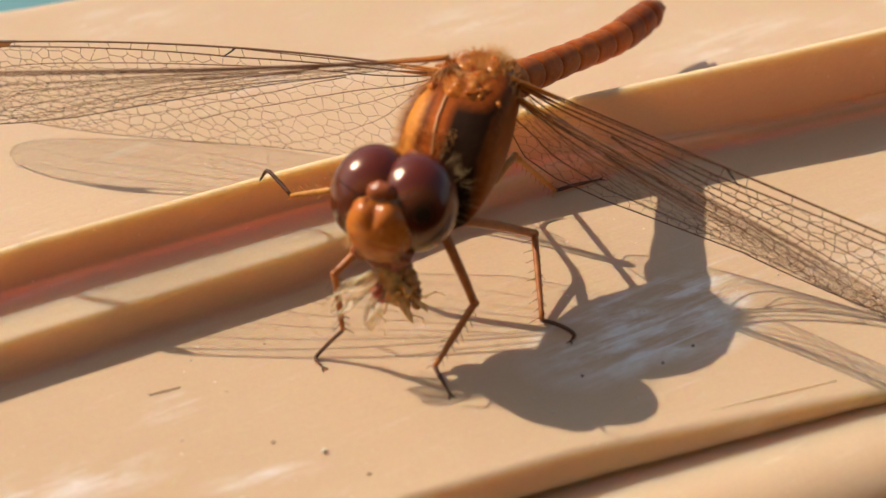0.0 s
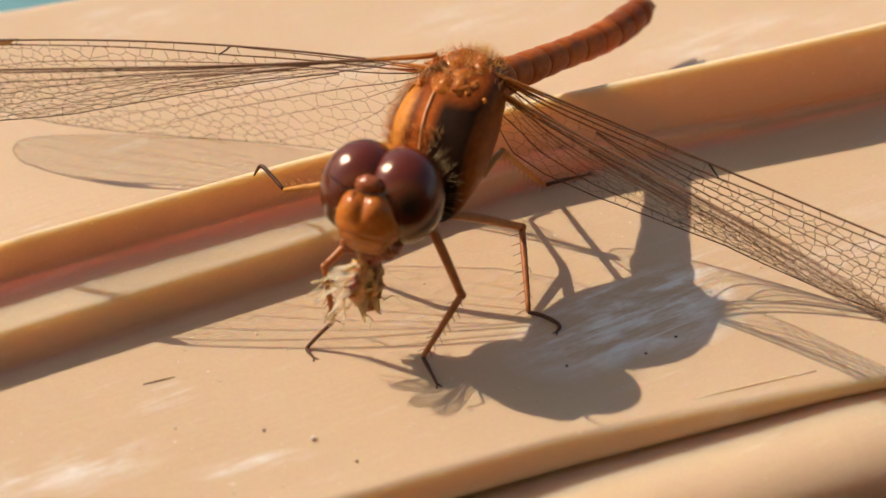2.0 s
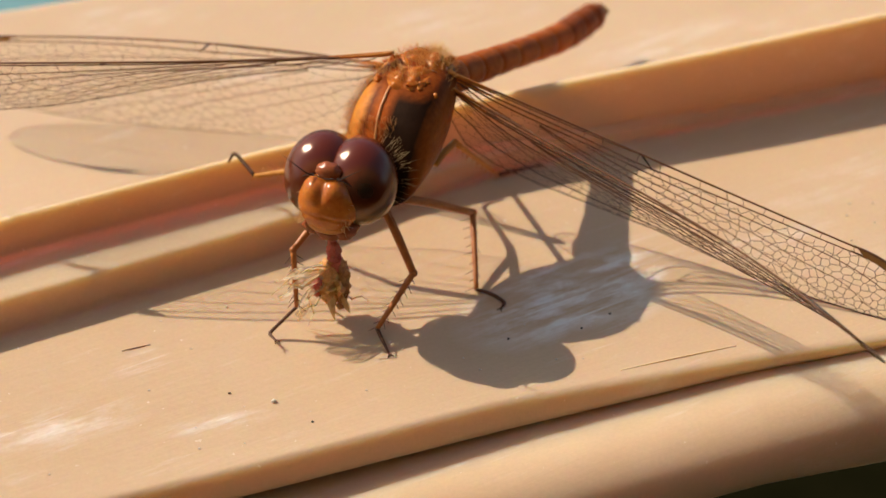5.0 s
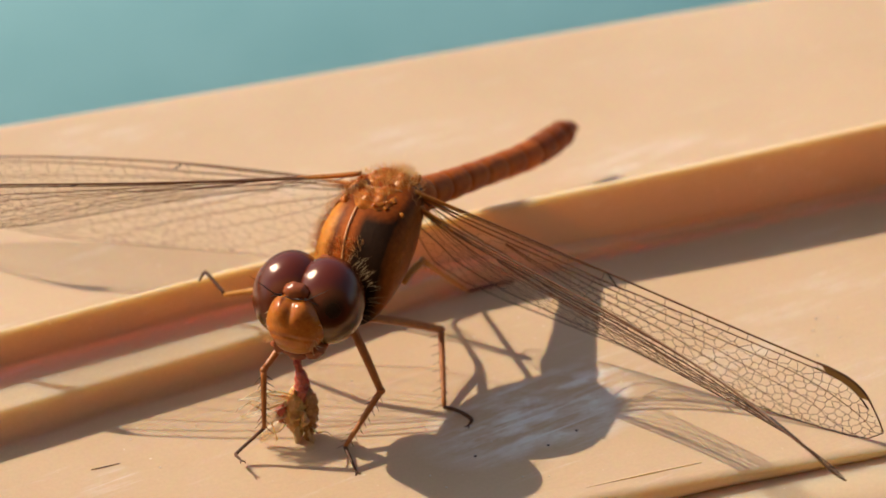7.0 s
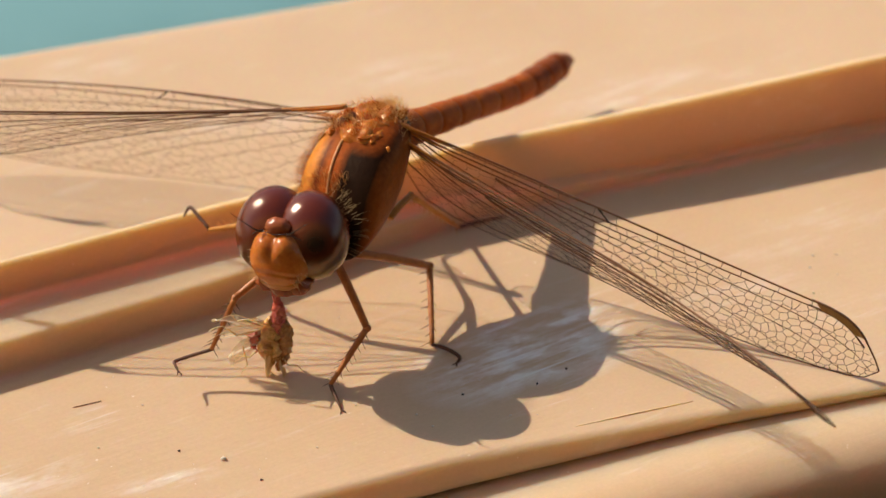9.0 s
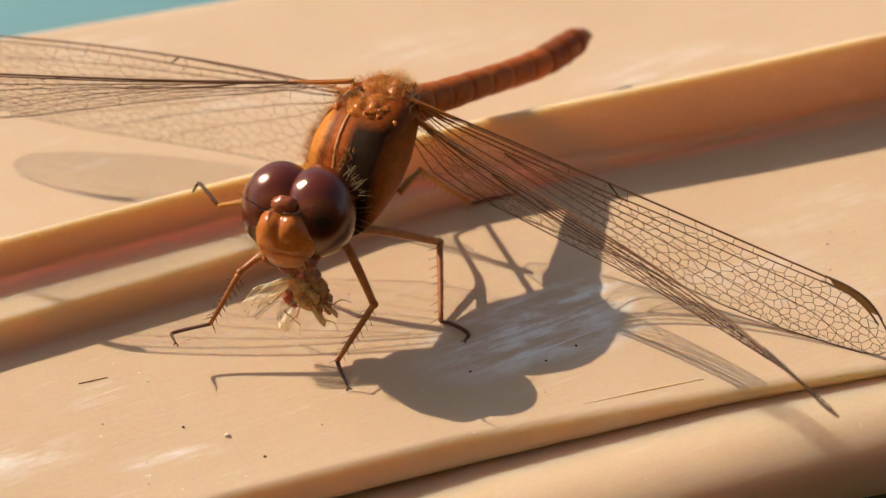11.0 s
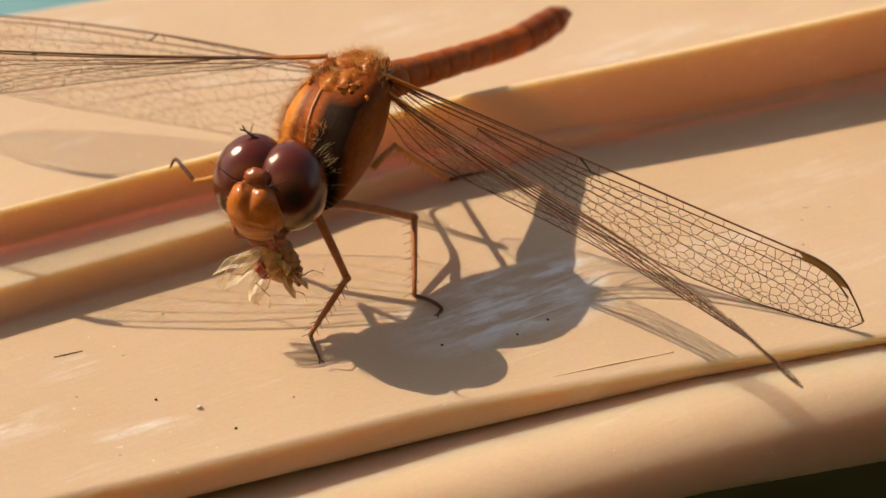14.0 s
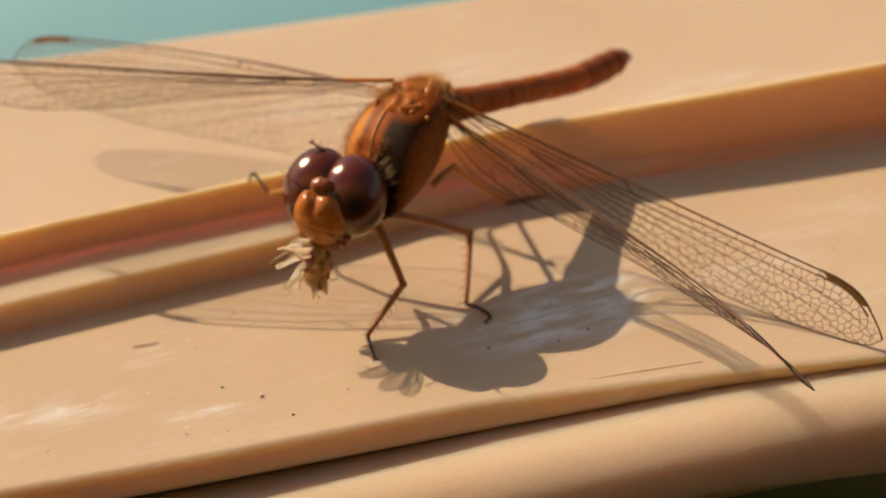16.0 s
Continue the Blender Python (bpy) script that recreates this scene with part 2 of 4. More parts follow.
def milky(m, color, amount):
    """Clouds a clear film with a pale, light-scattering share."""
    nt = m.node_tree
    end = nt.nodes["Material Output"]
    pale = nt.nodes.new("ShaderNodeBsdfTranslucent")
    pale.inputs["Color"].default_value = (*color, 1)
    mix = nt.nodes.new("ShaderNodeMixShader")
    mix.inputs[0].default_value = amount
    nt.links.new(end.inputs["Surface"].links[0].from_socket, mix.inputs[1])
    nt.links.new(pale.outputs[0], mix.inputs[2])
    nt.links.new(mix.outputs[0], end.inputs["Surface"])


milky(PREY_WING, (0.92, 0.78, 0.60), 0.45)
VEIN = coat_material("wing_vein", (0.075, 0.034, 0.016), (0.15, 0.07, 0.032), 1.5, 0.4)
VEIN_FRONT = coat_material("brown_vein", (0.12, 0.048, 0.02), (0.24, 0.10, 0.04), 1.5, 0.45)
VEIN_BASE = coat_material("amber_vein", (0.42, 0.14, 0.02), (0.6, 0.24, 0.04), 1.5, 0.35, sss=0.3)
STIGMA = sheer_material("pterostigma_gold", (0.34, 0.17, 0.04), (0.50, 0.28, 0.08), (0.72, 0.43, 0.14), 0.2)
STIGMA_RIM = coat_material("stigma_rim", (0.02, 0.01, 0.006), (0.04, 0.02, 0.01), 2.0, 0.4)
FACE = coat_material("face_amber", (0.38, 0.085, 0.010), (0.60, 0.20, 0.028), 0.9, 0.22, 0.15, sss=0.35)
nt = FACE.node_tree
sep = nt.nodes.new("ShaderNodeSeparateXYZ")
nt.links.new(texture_space(nt, 0.1), sep.inputs[0])
low = ramp(nt, math_node(nt, "ADD", sep.outputs["Z"], 0.5), [(0.35, (0.75, 0.75, 0.75)), (0.43, (0.0, 0.0, 0.0))])
skin = nt.nodes["Principled BSDF"].inputs["Base Color"]
nt.links.new(mix_color(nt, low, skin.links[0].from_socket, (0.60, 0.26, 0.06)), skin)
FACE_PALE = coat_material("face_pale", (0.44, 0.15, 0.025), (0.62, 0.27, 0.06), 1.2, 0.35, 0.2, sss=0.35)
VERTEX = coat_material("vertex_red", (0.22, 0.05, 0.015), (0.36, 0.10, 0.03), 1.5, 0.25, 0.2, sss=0.2)
DARK = coat_material("dark_chitin", (0.012, 0.007, 0.005), (0.035, 0.018, 0.01), 2.0, 0.35)
LEG = coat_material("leg_brown", (0.30, 0.085, 0.017), (0.52, 0.18, 0.04), 1.6, 0.4, 0.3)
LEG_AMBER = coat_material("leg_amber", (0.46, 0.17, 0.022), (0.62, 0.27, 0.045), 1.6, 0.4, 0.3)
TARSUS = coat_material("tarsus_dark", (0.05, 0.018, 0.007), (0.14, 0.05, 0.018), 2.0, 0.55)
ABDOMEN = coat_material("abdomen_red", (0.22, 0.034, 0.003), (0.50, 0.115, 0.009), 1.1, 0.5, 0.3, sss=0.15)
ABDOMEN_DARK = coat_material("abdomen_dark", (0.12, 0.02, 0.002), (0.34, 0.075, 0.008), 1.4, 0.45, 0.3)
for m in (ABDOMEN, ABDOMEN_DARK):
    m.node_tree.nodes["Principled BSDF"].inputs["Specular IOR Level"].default_value = 0.15
BACK = coat_material("thorax_top_rust", (0.26, 0.045, 0.005), (0.66, 0.22, 0.03), 1.2, 0.22, 0.3, sss=0.3)
BACK.node_tree.nodes["Principled BSDF"].inputs["Specular Tint"].default_value = (1.0, 0.7, 0.4, 1)
RIDGE = coat_material("ridge_orange", (0.44, 0.16, 0.04), (0.60, 0.28, 0.10), 2.2, 0.3, 0.3, sss=0.2)
HAIR = sheer_material("pale_hair", (0.62, 0.34, 0.13), (0.84, 0.54, 0.26), (0.95, 0.60, 0.28), 0.6)
HAIR_PALE = sheer_material("pale_gold_hair", (0.66, 0.44, 0.23), (0.84, 0.62, 0.36), (0.95, 0.74, 0.46), 0.6)
HAIR_GOLD = sheer_material("gold_hair", (0.70, 0.42, 0.16), (0.86, 0.62, 0.30), (0.98, 0.70, 0.34), 0.6)
PREY = coat_material("prey_golden", (0.38, 0.16, 0.045), (0.90, 0.53, 0.20), 1.5, 0.2, 0.6, sss=0.5)
PREY_DARK = coat_material("prey_brown", (0.16, 0.055, 0.018), (0.62, 0.30, 0.10), 1.5, 0.2, 0.6, sss=0.3)
PREY_STRAW = coat_material("prey_straw", (0.70, 0.44, 0.22), (0.90, 0.68, 0.42), 2.5, 0.35, 0.3, sss=0.5)
PREY_BLADE = sheer_material("prey_blade", (0.50, 0.33, 0.13), (0.78, 0.56, 0.27), (0.80, 0.55, 0.25), 0.45)
PREY_PINK = coat_material("prey_flesh", (0.34, 0.055, 0.04), (0.58, 0.17, 0.12), 2.5, 0.2, 0.5, sss=0.4)
GRIT = coat_material("pale_grit", (0.6, 0.5, 0.38), (0.85, 0.75, 0.6), 3.0, 0.6)
GRIT_DARK = coat_material("dark_grit", (0.02, 0.015, 0.01), (0.06, 0.04, 0.03), 3.0, 0.6)
TEAL = coat_material("teal_paint", (0.27, 0.57, 0.60), (0.34, 0.65, 0.68), 0.02, 0.5, 0.1)
# tone of the added wall, tuned for the light it bounces
WALL = coat_material("bounce_wall_tan", (0.33, 0.22, 0.115), (0.40, 0.27, 0.14), 0.01, 0.7, 0.3)
# near black: the shade below the panel is put into the soil's colour
SOIL = coat_material("shade_dark_soil", (0.004, 0.004, 0.0015), (0.014, 0.012, 0.004), 0.02, 1.0, 0.6)
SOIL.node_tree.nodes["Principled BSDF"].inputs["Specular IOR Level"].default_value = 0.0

# ---- building ----
ORIGIN = {}


def part(name, bm, mat, parent=None, label="", org=None, smooth=True):
    """Links a bmesh, given in world millimetres, as one mesh object under a thing or a part."""
    base = Vector(ORIGIN[parent.name]) if parent else Vector((0, 0, 0))
    org = Vector(org) if org is not None else base
    for v in bm.verts:
        v.co = (v.co - org) * MM
    me = bpy.data.meshes.new(name)
    bm.to_mesh(me)
    bm.free()
    for m in mat if isinstance(mat, list) else [mat]:
        me.materials.append(m)
    if smooth:
        me.shade_smooth()
    ob = new(name, me)
    ORIGIN[ob.name] = tuple(org)
    ob.location = (org - base) * MM
    if parent:
        ob.parent = parent
    return tagged(ob, label)


def thing(name, org, label, category, **tags):
    ob = new(name)
    ob.empty_display_size = 0.002
    ob.location = Vector(org) * MM
    ORIGIN[ob.name] = tuple(org)
    return tagged(ob, label, category, **tags)


def tube(bm, pts, radii, n=8, mat=0):
    """A tapered tube with closed ends through pts."""
    pts = [Vector(p) for p in pts]
    if isinstance(radii, (int, float)):
        radii = [radii] * len(pts)
    side, rings = None, []
    for k, p in enumerate(pts):
        d = (pts[min(k + 1, len(pts) - 1)] - pts[max(k - 1, 0)]).normalized()
        if side is None:
            side = d.cross(Vector((0.31, 0.17, 0.93))).normalized()
        side = (side - d * side.dot(d)).normalized()
        up = d.cross(side)
        rings.append([bm.verts.new(p + radii[k] * (math.cos(a) * side + math.sin(a) * up)) for a in [2 * math.pi * i / n for i in range(n)]])
    for a, b in zip(rings, rings[1:]):
        for i in range(n):
            bm.faces.new((a[i], a[(i + 1) % n], b[(i + 1) % n], b[i])).material_index = mat
    bm.faces.new(rings[0][::-1]).material_index = mat
    bm.faces.new(rings[-1]).material_index = mat


def smooth_path(pts, steps=6):
    """Catmull-Rom through pts."""
    p = [Vector(q) for q in pts]
    p = [2 * p[0] - p[1]] + p + [2 * p[-1] - p[-2]]
    out = []
    for a, b, c, d in zip(p, p[1:], p[2:], p[3:]):
        for k in range(steps):
            t = k / steps
            out.append(0.5 * (2 * b + (c - a) * t + (2 * a - 5 * b + 4 * c - d) * t * t + (3 * b - a - 3 * c + d) * t ** 3))
    return out + [p[-2]]


def limb(bm, pts, radii, n=8, steps=4, mat=0):
    path = smooth_path(pts, steps)
    r = np.interp(np.linspace(0, len(pts) - 1, len(path)), range(len(pts)), radii)
    tube(bm, path, [float(x) for x in r], n, mat)


def blob(bm, center, radii, turn=None, nu=24, nv=16, rough=0.0, seed=0.0, mat=0):
    """An ellipsoid, roughened by noise."""
    m = turn.to_3x3() if turn else Matrix.Identity(3)
    rows = []
    for j in range(nv + 1):
        th = math.pi * j / nv
        ring = []
        for i in range(nu if 0 < j < nv else 1):
            ph = 2 * math.pi * i / nu
            d = Vector((math.sin(th) * math.cos(ph), math.sin(th) * math.sin(ph), math.cos(th)))
            k = 1 + rough * noise.noise(d * 2.3 + Vector((seed, seed, 0)))
            ring.append(bm.verts.new(Vector(center) + m @ Vector([k * r * c for r, c in zip(radii, d)])))
        rows.append(ring)
    for a, b in zip(rows, rows[1:]):
        for i in range(nu):
            quad = [a[i % len(a)], b[i % len(b)], b[(i + 1) % len(b)], a[(i + 1) % len(a)]]
            face = list(dict.fromkeys(quad))
            if len(face) > 2:
                bm.faces.new(face).material_index = mat


# ---- the plastic panel ----
KX = [-90, -24, -12, 0, 12, 26, 110]


def spread(ys, k=(0.45, 0.26)):
    """Values at KX from those at its inner knots."""
    return [ys[0] - (66 * k[0])] + list(ys) + [ys[-1] + 84 * k[1]]


def flat(zs):
    return [zs[0]] + list(zs) + [zs[-1]]


E_Y, E_Z = [4.0, 8.8, 12.75, 15.95, 20.1], [3.7, 3.7, 4.0, 4.3, 4.6]
A_Y, A_Z = [0.13, 5.25, 11.65, 15.6, 19.7], [1.78, 1.74, 1.25, 0.6, 0.4]
B_Y = [-0.35, 4.85, 11.4, 15.4, 19.5]
W_Z = [1.72, 1.7, 1.45, 0.9, 0.7]
J_Y = [-13.6, -10.1, -6.25, -3.65, -1.1]
K_Y, K_Z = [-14.05, -10.55, -6.8, -3.95, -1.25], [-1.4, -1.3, -1.25, -0.6, -0.25]
Q_Y, Q_Z = [-13.6, -10.5, -7.5, -4.2, -0.55], [-1.7, -1.35, -0.85, -0.4, -0.22]
P_Y, P_Z = [-17.6, -14.4, -11.2, -7.8, -3.8], [-2.6, -2.1, -1.5, -0.9, -0.5]


def off(ys, d):
    return [y + d for y in ys]


def between(a, b, t):
    return [(1 - t) * p + t * q for p, q in zip(a, b)]


def loft_lines(lines, xs, rounds=2):
    """Rows of points: for each x the profile through the lines, its corners cut."""
    rows = []
    for x in xs:
        prof = [(float(np.interp(x, KX, y)), float(np.interp(x, KX, z))) for y, z in lines]
        for _ in range(rounds):
            cut = [prof[0]]
            for a, b in zip(prof, prof[1:]):
                cut += [(0.75 * a[0] + 0.25 * b[0], 0.75 * a[1] + 0.25 * b[1]), (0.25 * a[0] + 0.75 * b[0], 0.25 * a[1] + 0.75 * b[1])]
            prof = cut + [prof[-1]]
        rows.append([(x, y, z) for y, z in prof])
    return rows


def sheet(bm, rows, depth):
    """A solid from rows of points on top and a flat underside at -depth, with closed ends."""
    top = [[bm.verts.new(p) for p in r] for r in rows]
    low = [[bm.verts.new((r[0][0], r[0][1], -depth)), bm.verts.new((r[-1][0], r[-1][1], -depth))] for r in rows]
    for k in range(len(rows) - 1):
        a, b = top[k], top[k + 1]
        for i in range(len(a) - 1):
            bm.faces.new((a[i], a[i + 1], b[i + 1], b[i]))
        bm.faces.new((a[0], b[0], low[k + 1][0], low[k][0]))
        bm.faces.new((b[-1], a[-1], low[k][1], low[k + 1][1]))
        bm.faces.new((low[k][0], low[k + 1][0], low[k + 1][1], low[k][1]))
    for k, flip in ((0, True), (-1, False)):
        loop = top[k] + [low[k][1], low[k][0]]
        bm.faces.new(loop[::-1] if flip else loop)
    bmesh.ops.recalc_face_normals(bm, faces=bm.faces)


panel = thing("plastic_panel", (0, 0, -6), "beige moulded plastic panel with raised ribs, scuffed and dusty", "panel")
XS = [-90 + 2.0 * k for k in range(24)] + [-42 + 0.8 * k for k in range(95)] + [34 + 2.0 * k for k in range(39)]
TEAL_Y = [30.9, 34.0, 37.2, 40.4, 44.0]
T_LINES = [
    (spread(off(TEAL_Y, 0.6), (0.26, 0.26)), flat([-3.0] * 5)),
    (spread(off(TEAL_Y, 0.5), (0.26, 0.26)), flat([-0.6] * 5)),
    (spread(off(TEAL_Y, 0.0), (0.26, 0.26)), flat([0.0] * 5)),
    (spread(off(TEAL_Y, -2.0), (0.26, 0.26)), flat([0.0] * 5)),
    (spread(off(E_Y, 3.4)), flat([0.0] * 5)),
    (spread(off(E_Y, 1.05)), flat([0.0] * 5)),
    (spread(off(E_Y, 0.8)), flat([0.2] * 5)),
    (spread(off(E_Y, 0.72)), flat([1.6] * 5)),
    (spread(off(E_Y, 0.62)), flat([z - 0.3 for z in E_Z])),
    (spread(off(E_Y, 0.45)), flat([z + 0.0 for z in E_Z])),
    (spread(off(E_Y, 0.08)), flat([z + 0.03 for z in E_Z])),
    (spread(off(E_Y, -0.12)), flat([z - 0.4 for z in E_Z])),
    (spread(off(E_Y, -0.25)), flat([z + 0.7 for z in W_Z])),
    (spread([e - d for e, d in zip(E_Y, (0.5, 0.5, 0.4, 0.27, 0.27))]), flat([z + 0.15 for z in W_Z])),
    (spread(between(E_Y, A_Y, 0.4)), flat(W_Z)),
    (spread(between(E_Y, A_Y, 0.8)), flat(between(W_Z, A_Z, 0.7))),
    (spread(off(A_Y, 0.2)), flat([z + 0.04 for z in A_Z])),
    (spread(off(A_Y, -0.02)), flat([z - 0.08 for z in A_Z])),
    (spread(between(A_Y, B_Y, 0.45)), flat([0.55 * z for z in A_Z])),
    (spread(off(B_Y, 0.05)), flat([0.12] * 5)),
    (spread(off(B_Y, -0.4)), flat([0.0] * 5)),
    (spread(off(B_Y, -2.0)), flat([0.0] * 5)),
    (spread(off(J_Y, 1.5), (0.28, 0.2)), flat([0.0] * 5)),
    (spread(off(J_Y, 0.4), (0.28, 0.2)), flat([0.03] * 5)),
    (spread(off(J_Y, 0.05), (0.28, 0.2)), flat([0.02] * 5)),
    (spread(off(J_Y, -0.22), (0.28, 0.2)), flat([-0.2, -0.2, -0.18, -0.1, -0.05])),
    (spread(between(J_Y, K_Y, 0.8), (0.28, 0.2)), flat([0.6 * z for z in K_Z])),
    (spread(K_Y, (0.28, 0.2)), flat(K_Z)),
    (spread(off(K_Y, 0.25), (0.28, 0.2)), flat([z - 0.4 for z in K_Z])),
    (spread(off(K_Y, 1.5), (0.28, 0.2)), flat([z - 0.6 for z in K_Z])),
]
bm = bmesh.new()
sheet(bm, loft_lines(T_LINES, XS), 4.5)
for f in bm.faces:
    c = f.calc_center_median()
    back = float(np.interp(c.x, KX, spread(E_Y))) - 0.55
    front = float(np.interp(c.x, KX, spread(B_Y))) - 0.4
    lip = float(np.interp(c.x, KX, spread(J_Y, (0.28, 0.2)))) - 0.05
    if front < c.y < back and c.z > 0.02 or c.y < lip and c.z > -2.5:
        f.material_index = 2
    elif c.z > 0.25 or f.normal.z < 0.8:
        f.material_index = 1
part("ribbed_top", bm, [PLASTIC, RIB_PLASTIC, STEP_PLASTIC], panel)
GAP = [0.5, 0.5, 0.45, 0.3, 0.15]
SKIRT = [2.3, 2.3, 2.3, 2.4, 3.9]
F_LINES = [
    (spread(off(Q_Y, 1.2), (0.25, 0.25)), flat([z * 1.35 - g - 0.25 for z, g in zip(Q_Z, GAP)])),
    (spread(off(Q_Y, -0.3), (0.25, 0.25)), flat([z * 1.35 - g for z, g in zip(Q_Z, GAP)])),
    (spread([0.5 * (a + b) for a, b in zip(P_Y, Q_Y)], (0.26, 0.26)), flat([0.4 * a + 0.6 * 1.35 * b + 0.06 for a, b in zip(P_Z, Q_Z)])),
    (spread(off(P_Y, 0.5), (0.27, 0.27)), flat([z + 0.1 for z in P_Z])),
    (spread(off(P_Y, -0.6), (0.27, 0.27)), flat([z - 0.5 for z in P_Z])),
    (spread(off(P_Y, -1.0), (0.27, 0.27)), flat([z - 1.3 for z in P_Z])),
    (spread(off(P_Y, -1.1), (0.27, 0.27)), flat([z - k for z, k in zip(P_Z, SKIRT)])),
    (spread(off(P_Y, -0.8), (0.27, 0.27)), flat([z - k - 0.4 for z, k in zip(P_Z, SKIRT)])),
    (spread(off(P_Y, 3.5), (0.27, 0.27)), flat([z - k - 0.45 for z, k in zip(P_Z, SKIRT)])),
]
bm = bmesh.new()
sheet(bm, loft_lines(F_LINES, XS), 8.0)
for f in bm.faces:
    if f.normal.z < 0.8:
        f.material_index = 1
part("outer_flange", bm, [PLASTIC, STEP_PLASTIC], panel, "smooth rounded outer flange")

# plain posts carry the panel's ends
for x, y in ((-75, -5), (78, 34)):
    bm = bmesh.new()
    bmesh.ops.create_cube(bm, size=1)
    bmesh.ops.scale(bm, vec=(14, 22, 413), verts=bm.verts)
    bmesh.ops.translate(bm, vec=(x, y, -420 + 206.5 + 2.6), verts=bm.verts)
    bmesh.ops.bevel(bm, geom=bm.edges[:], offset=1.0, segments=2, affect="EDGES")
    part("support_post", bm, PLASTIC, panel, "plain beige post")

# ground sheet; its shade comes from the near-black colour
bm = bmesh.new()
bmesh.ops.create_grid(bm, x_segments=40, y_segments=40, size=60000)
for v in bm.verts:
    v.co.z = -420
tagged(part("ground", bm, SOIL), "soil and grass below the panel, shade put into its near-black colour", "ground", kind="structure")
bm = bmesh.new()
bmesh.ops.create_cube(bm, size=1)
bmesh.ops.scale(bm, vec=(3000, 1500, 40), verts=bm.verts)
bmesh.ops.translate(bm, vec=(0, 1290, -399), verts=bm.verts)
tagged(part("teal_board", bm, TEAL), "flat teal painted board lying behind the panel", "board", kind="structure")

# unseen wall added behind the camera: closes that side, bounces warm light back
bm = bmesh.new()
bmesh.ops.create_cube(bm, size=1)
bmesh.ops.scale(bm, vec=(9000, 200, 3400), verts=bm.verts)
bmesh.ops.translate(bm, vec=(0, -1500, -420 + 1700), verts=bm.verts)
tagged(part("unseen_bounce_wall", bm, WALL), "plain tan wall, unseen, added to bounce warm light onto the panel", "wall", kind="structure")

# ---- the dragonfly ----
O = (-4.0, 5.5, 0.0)
fly = thing("dragonfly", O, "rusty orange dragonfly with clear veined wings, perched and feeding", "dragonfly")
AXIS = Vector((0.42, 0.9075, 0.0))
SIDE = Vector((0.9075, -0.42, 0.0))
UP = Vector((0, 0, 1))


def rings(bm, sections, n=28, power=2.3):
    """A body lofted through (center, half width, half height, up) sections; squarish by power."""
    made = []
    for c, w, h, side, up in sections:
        ring = []
        for i in range(n):
            a = 2 * math.pi * i / n
            x, y = math.cos(a), math.sin(a)
            x, y = math.copysign(abs(x) ** (2 / power), x), math.copysign(abs(y) ** (2 / power), y)
            ring.append(bm.verts.new(Vector(c) + w * x * side + h * y * up))
        made.append(ring)
    for a, b in zip(made, made[1:]):
        for i in range(n):
            bm.faces.new((a[i], a[(i + 1) % n], b[(i + 1) % n], b[i]))
    bm.faces.new(made[0][::-1])
    bm.faces.new(made[-1])
    bmesh.ops.recalc_face_normals(bm, faces=bm.faces)


NECK = Vector((-6.6, 3.2, 7.2))
TH = Vector((-4.3, 6.05, 7.73))
bm = bmesh.new()
SLANT = (UP * 0.8 + AXIS * 0.6).normalized()
BODY = ((-3.6, -0.5, 1.1, 1.2), (-3.4, -0.42, 1.7, 1.85), (-3.0, -0.32, 2.05, 2.35), (-2.4, -0.15, 2.2, 2.7), (-1.2, 0.0, 2.25, 2.9), (0.0, 0.05, 2.2, 2.85), (1.0, 0.1, 2.05, 2.45), (1.9, 0.25, 1.7, 2.0), (2.6, 0.4, 1.25, 1.4), (3.1, 0.45, 0.95, 1.0))
BODY_POWER = 3.1


def on_thorax(s, f, lift=0.0):
    """A point of the thorax's upper surface: s along the body, f from one side (-1) to the other (1)."""
    dz, w, h = (float(np.interp(s, [q[0] for q in BODY], [q[k] for q in BODY])) for k in (1, 2, 3))
    return TH + AXIS * s + UP * dz + SIDE * (w * f) + SLANT * (h * (1 - abs(f) ** BODY_POWER) ** (1 / BODY_POWER) + lift)


secs = [(TH + AXIS * s + UP * dz, w, h, SIDE, SLANT) for s, dz, w, h in BODY]
rings(bm, secs, 40, BODY_POWER)
part("thorax", bm, THORAX, fly, "rust-brown thorax with dark side bands")
# collar between head and thorax
bm = bmesh.new()
blob(bm, NECK + Vector((0.35, 0.45, -0.15)), (1.35, 0.8, 1.2), Matrix.Rotation(math.atan2(-0.42, 0.9075), 4, "Z"), 28, 18, 0.2, 2.0)
part("collar", bm, ABDOMEN_DARK, fly, "rust-orange collar behind the head")
# the ridges along the middle of the thorax's front, and the lumpy wing hinges on top
for f0, f1, rad, low in ((-0.30, -0.20, 0.085, -0.9),):
    line = [TH - AXIS * 3.62 - UP * 0.5 + SIDE * (1.1 * f0) + SLANT * h for h in np.linspace(low, 1.1, 8)]
    line += [on_thorax(-3.5 + 2.5 * k / 14, f0 + (f1 - f0) * k / 14, 0.0) for k in range(15)]
    bm = bmesh.new()
    tube(bm, line, [rad * (0.5 + 0.5 * math.sin(math.pi * (k + 1) / 24)) for k in range(23)], 6)
    part("dorsal_ridge", bm, RIDGE, fly)
for f0, f1 in ((-0.20, -0.6), (-0.20, 0.5)):
    bm = bmesh.new()
    tube(bm, [on_thorax(-1.0 + 0.5 * (k / 10) ** 0.7, f0 + (f1 - f0) * k / 10, 0.015) for k in range(11)], [0.075 - 0.004 * k for k in range(11)], 6)
    part("dorsal_ridge", bm, RIDGE, fly)
bm = bmesh.new()
